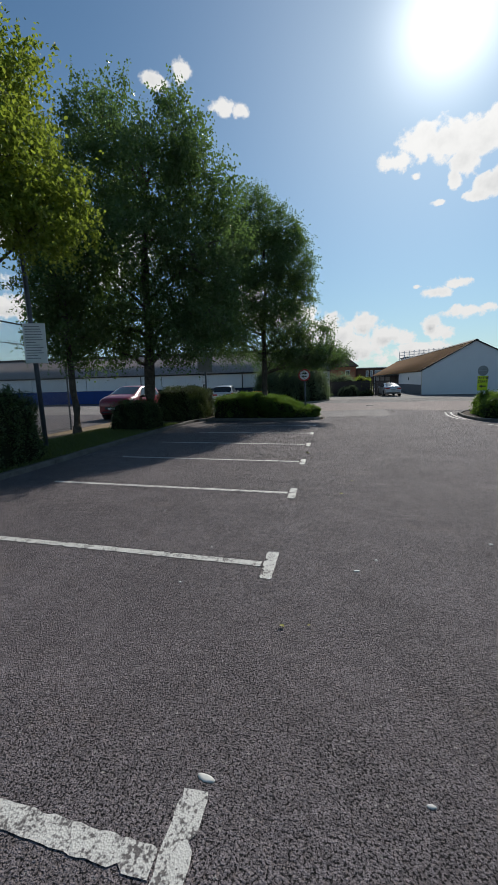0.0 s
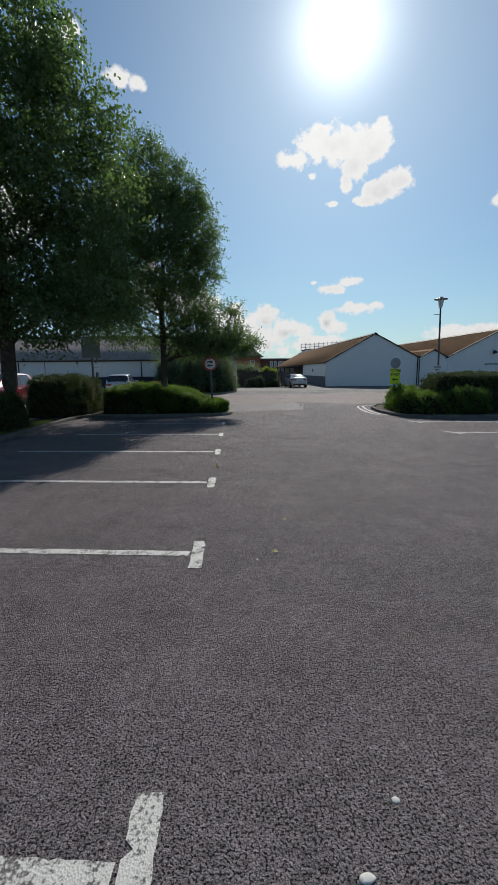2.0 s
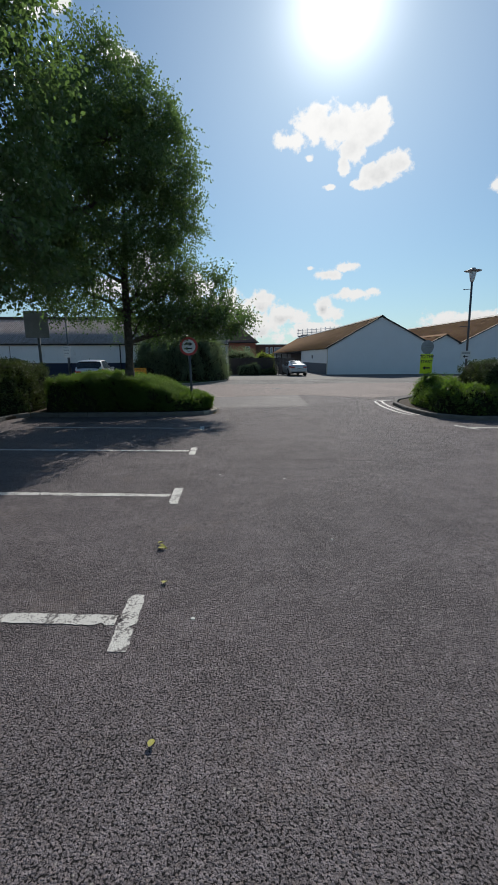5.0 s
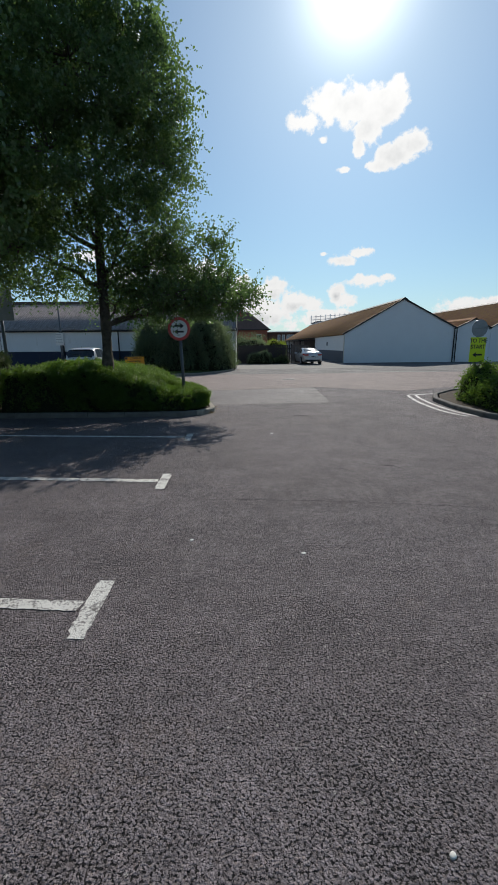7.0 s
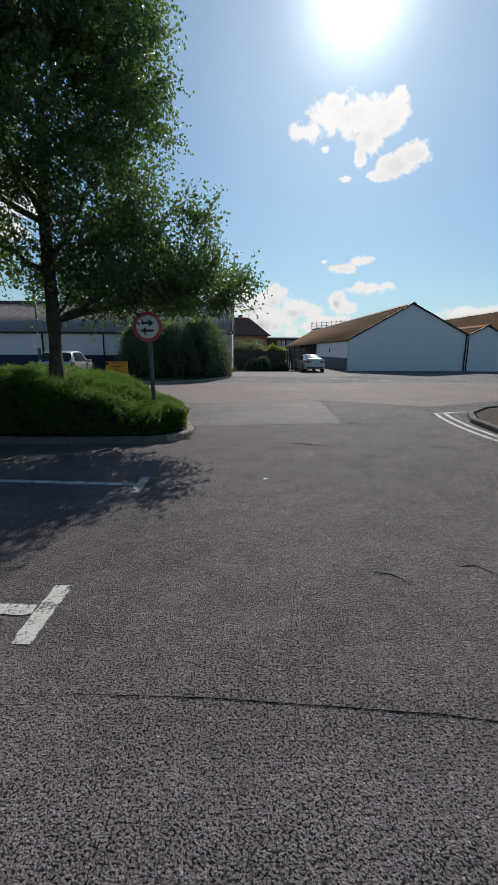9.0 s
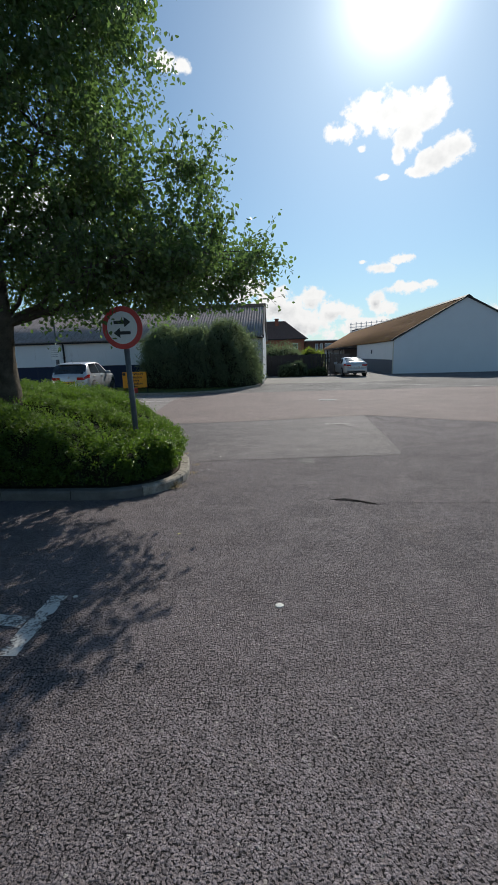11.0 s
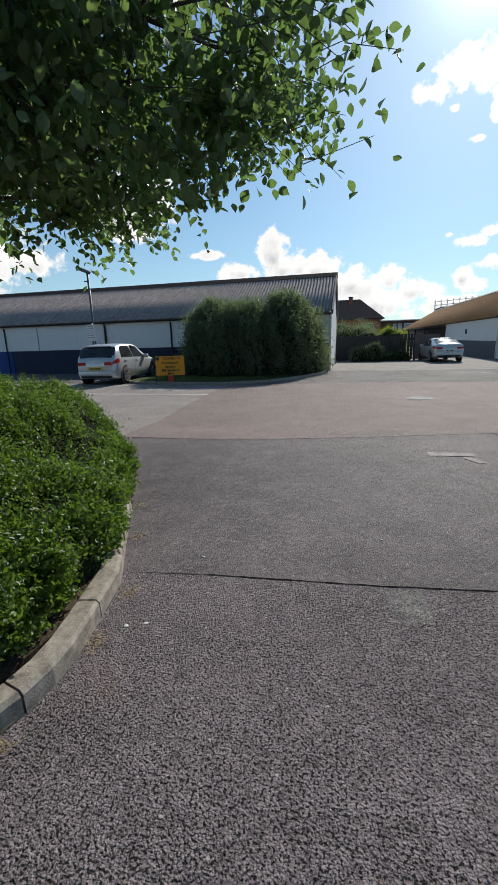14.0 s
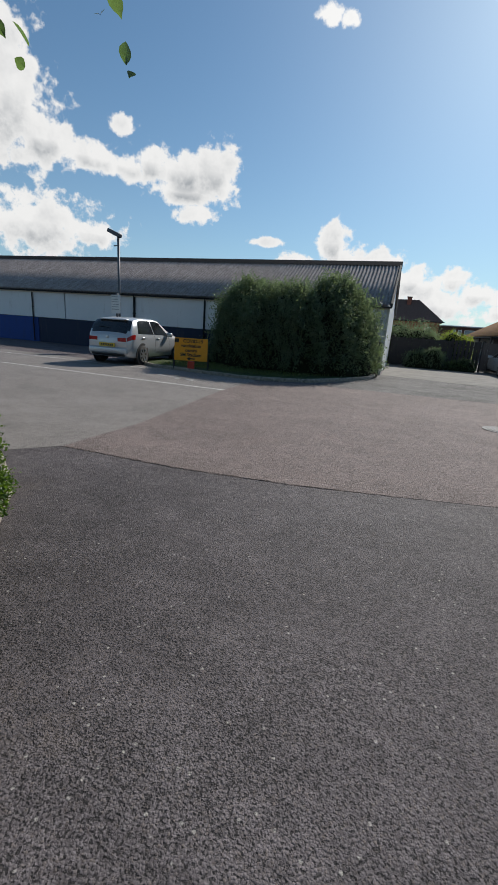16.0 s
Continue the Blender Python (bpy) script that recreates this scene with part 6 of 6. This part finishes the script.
def crack(points, width, seed, label, ragged=0.5, z=0.003):
    """A flat near-black strip of uneven width along a line, painted as the shade in an open joint."""
    r = random.Random(seed)
    pts = []
    for (x0, y0), (x1, y1) in zip(points, points[1:]):
        n = max(2, int(math.hypot(x1 - x0, y1 - y0) / 0.012))
        pts += [(x0 + (x1 - x0) * k / n, y0 + (y1 - y0) * k / n) for k in range(n)]
    pts.append(points[-1])
    bm = bmesh.new()
    lo, hi = [], []
    for k, (x, y) in enumerate(pts):
        taper = min(1.0, 0.15 + 4.0 * min(k, len(pts) - 1 - k) / len(pts))
        w = width * taper * (1 + ragged * (0.8 * noise.noise(Vector((x * 14, y * 14, seed))) + r.uniform(-0.55, 0.55))) / 2
        d = width * (0.45 * noise.noise(Vector((x * 9, y * 9, seed + 5))) + r.uniform(-0.10, 0.10))
        lo.append(bm.verts.new((x, y + d - w, z)))
        hi.append(bm.verts.new((x, y + d + w, z)))
    for k in range(len(pts) - 1):
        bm.faces.new((lo[k], lo[k + 1], hi[k + 1], hi[k]))
    ob = new("asphalt_crack", solid("asphalt_crack", bm, CRACK))
    return tagged(ob, label, "crack", kind="structure")


crack([(1.98, 16.54), (2.08, 16.525), (2.16, 16.50), (2.26, 16.49), (2.34, 16.45), (2.46, 16.41)], 0.042, 1, "flat near-black strip painting the shade in a pothole crack", 0.9)
crack([(2.10, 16.56), (2.18, 16.545), (2.25, 16.53)], 0.020, 12, "near-black strip of painted shade at the pothole's broken edge", 0.9)
crack([(2.30, 16.43), (2.38, 16.40), (2.50, 16.38)], 0.016, 13, "near-black strip of painted shade at the pothole's broken edge", 0.9)
crack([(0.1, 11.42), (1.0, 11.38), (2.0, 11.28), (3.8, 10.98)], 0.006, 2, "thin dark seam across the asphalt")
crack([(1.6, 16.55), (1.98, 16.54)], 0.005, 3, "thin dark seam across the asphalt")
crack([(2.40, 16.42), (3.4, 16.44), (6.2, 16.15)], 0.007, 4, "thin dark seam across the asphalt")
crack([(2.05, 12.45), (2.2, 12.40), (2.3, 12.25)], 0.012, 6, "short crack in the asphalt")
crack([(2.7, 12.5), (2.85, 12.52), (2.95, 12.35)], 0.016, 7, "short crack in the asphalt")
crack([(0.25, 18.235), (0.6, 18.28), (1.7, 18.36), (3.33, 18.54)], 0.009, 9, "dark ragged joint at the edge of the patch", 0.9)
crack([(-2.6, 21.3), (-2.1, 21.86), (-0.7, 21.87), (0.5, 22.01), (1.6, 22.26)], 0.006, 8, "dark joint between two road surfaces", 0.6, 0.007)

PALE_BIT = plain("pale_gum", (0.50, 0.49, 0.45), (0.66, 0.65, 0.60), 0.7)
LEAF_BIT = plain("fallen_leaf", (0.26, 0.27, 0.04), (0.40, 0.37, 0.08), 0.7)
FALLEN = [(0.06, 8.28), (0.16, 7.73), (0.40, 1.455), (0.22, 1.42)]
# place x, y, length, width, turn, height
BITS = [(0.024, 0.25, 0.085, 0.035, -15, 0.010), (0.925, 0.28, 0.04, 0.02, 0, 0.012), (0.40, 1.455, 0.03, 0.018, 30, 0.008), (0.22, 1.42, 0.034, 0.02, -40, 0.008), (0.77, 2.305, 0.06, 0.035, 10, 0.01),
        (0.96, 2.55, 0.034, 0.028, 0, 0.01), (2.11, 3.08, 0.045, 0.03, 0, 0.01), (-1.61, 3.79, 0.035, 0.03, 30, 0.01), (-0.64, 2.66, 0.022, 0.02, 0, 0.008),
        (-0.70, 1.90, 0.025, 0.02, 0, 0.008), (0.54, 4.65, 0.022, 0.03, 0, 0.01), (1.17, 5.53, 0.018, 0.018, 0, 0.008), (0.06, 8.28, 0.06, 0.05, 0, 0.008),
        (0.16, 7.73, 0.04, 0.035, 0, 0.008), (-1.24, 7.86, 0.035, 0.03, 0, 0.008), (0.40, 7.26, 0.03, 0.03, 0, 0.008), (0.50, 10.5, 0.035, 0.035, 0, 0.008),
        (1.37, 10.25, 0.04, 0.035, 0, 0.008), (1.55, 8.35, 0.026, 0.02, 40, 0.01), (1.449, 14.60, 0.055, 0.05, 0, 0.008), (0.107, 14.66, 0.035, 0.03, 0, 0.008),
        (0.475, 17.77, 0.03, 0.022, 20, 0.008), (1.764, 18.96, 0.025, 0.02, 0, 0.014), (0.54, 18.49, 0.025, 0.02, 0, 0.014), (0.38, 17.73, 0.03, 0.025, 0, 0.01)]
rnd = random.Random(4)
for k, (x, y) in enumerate(FALLEN):
    c = np.array([(x + 0.03 * j * math.cos(k + 2.1 * j), y + 0.045 * (j - 1), 0.014 + 0.004 * j) for j in range(3 if k == 0 else 1)])
    ob = new("fallen_leaf", leaves("fallen_leaf", c, 0.07 if k < 2 else 0.035, LEAF_BIT, 90 + k, -0.1, 0.75, 0.14, None, False, True, True))
    tagged(ob, "crumpled yellow-green fallen leaf on the asphalt", "leaf", "fallen leaves")
for x, y, l, w, turn, h in BITS:
    if (x, y) in FALLEN:
        continue
    bm = bmesh.new()
    bmesh.ops.create_icosphere(bm, subdivisions=2, radius=1.0)
    for v in bm.verts:
        k = 1 + 0.22 * noise.noise(v.co * 1.7 + Vector((x * 9, y * 7, 0)))
        v.co = Vector((v.co.x * l / 2 * k, v.co.y * w / 2 * k, max(v.co.z, -0.3) * h * 0.45))
    bmesh.ops.transform(bm, matrix=pose(x, y, h * 0.16, 0, 0, turn), verts=bm.verts)
    ob = new("litter_scrap", solid("litter_scrap", bm, PALE_BIT, True))
    tagged(ob, "small pale trodden scrap on the asphalt", "litter", "scraps on the asphalt")
pts = np.array([(0.711, 4.78, 0.012), (0.575, 15.61, 0.012), (0.9, 5.6, 0.012), (0.3, 6.4, 0.012)])
for k, p in enumerate(pts):
    me = leaves("fallen_leaf", p[None] + np.array([[0, 0, 0.004]]), 0.05, LEAF_BIT, 60 + k, -0.2, 0.7, 0.12, None, False, True, True)
    tagged(new("fallen_leaf", me), "small yellow fallen leaf on the asphalt", "leaf", "fallen leaves")

# dry needles and weeds along the kerb's foot
STRAW = plain("dry_grass", (0.22, 0.16, 0.07), (0.36, 0.27, 0.13), 0.8)
r = np.random.default_rng(3)


def tuft(at, n, spread, length, material, label, seed):
    r = np.random.default_rng(seed)
    base = np.array(at) + np.column_stack([r.normal(0, spread, (n, 2)), np.zeros(n)])
    way = np.column_stack([r.normal(0, 0.8, (n, 2)), r.uniform(0.15, 1.0, n)])
    way /= np.linalg.norm(way, axis=1)[:, None]
    L = (length * r.uniform(0.4, 1.2, n))[:, None]
    side = np.cross(way, np.array([0, 0, 1.0]))
    side /= np.maximum(np.linalg.norm(side, axis=1), 1e-5)[:, None]
    w = 0.0022
    verts = np.stack([base - side * w, base + side * w, base + way * L * 0.6 + side * w, base + way * L * 0.6 - side * w, base + way * L - np.array([0, 0, 0.015])], 1).reshape(-1, 3)
    verts[:, 2] = np.maximum(verts[:, 2], at[2] * 0.5)
    k = np.arange(n)[:, None] * 5
    faces = np.concatenate([k + np.array([[0, 1, 2]]), k + np.array([[0, 2, 3]]), k + np.array([[3, 2, 4]])])
    ob = new("grass_tuft", from_arrays("grass_tuft", verts, faces, material))
    tagged(ob, label, "grass tuft", kind="stuff")


tuft((0.20, 16.98, 0.004), 160, 0.05, 0.11, STRAW, "tuft of dry straw at the kerb's foot", 1)
for k, p in enumerate([(0.31, 17.6, 0.004), (0.24, 18.0, 0.004), (-0.06, 18.68, 0.008), (-0.35, 19.24, 0.008)]):
    tuft(p, 45, 0.04, 0.04, STRAW, "scattered dry straw along the kerb's foot", 10 + k)
# blades on the shaded verge
n = 16000
B = np.column_stack([r.uniform(-7.8, -5.5, n), r.uniform(4.0, 14.8, n), np.full(n, 0.083)])
keep = B[:, 0] > -5.5 - 2.4 * np.clip((15.2 - B[:, 1]) / 2.5, 0.2, 1)
B = B[keep]
ob = new("grass", leaves("grass", B + np.array([0, 0, 0.03]), 0.085, GRASS, 77, -2.6, 0.12, 0.05))
tagged(ob, "short shaded grass blades on the verge", "grass", kind="stuff")
n = 9000
B = np.column_stack([r.uniform(-6.2, 0.1, n), r.uniform(29.9, 35.3, n), np.full(n, 0.09)])
keep = (B[:, 1] > 30.2 + 0.35 * np.clip(-3.1 - B[:, 0], 0, 9) * 0.1) & (B[:, 1] > 29.8 + 1.35 * np.clip(B[:, 0] + 2.4, 0, 9))
B = B[keep]
ob = new("grass", leaves("grass", B + np.array([0, 0, 0.03]), 0.10, GRASS, 78, -2.6, 0.12, 0.05))
tagged(ob, "short grass blades beside the shed", "grass", kind="stuff")
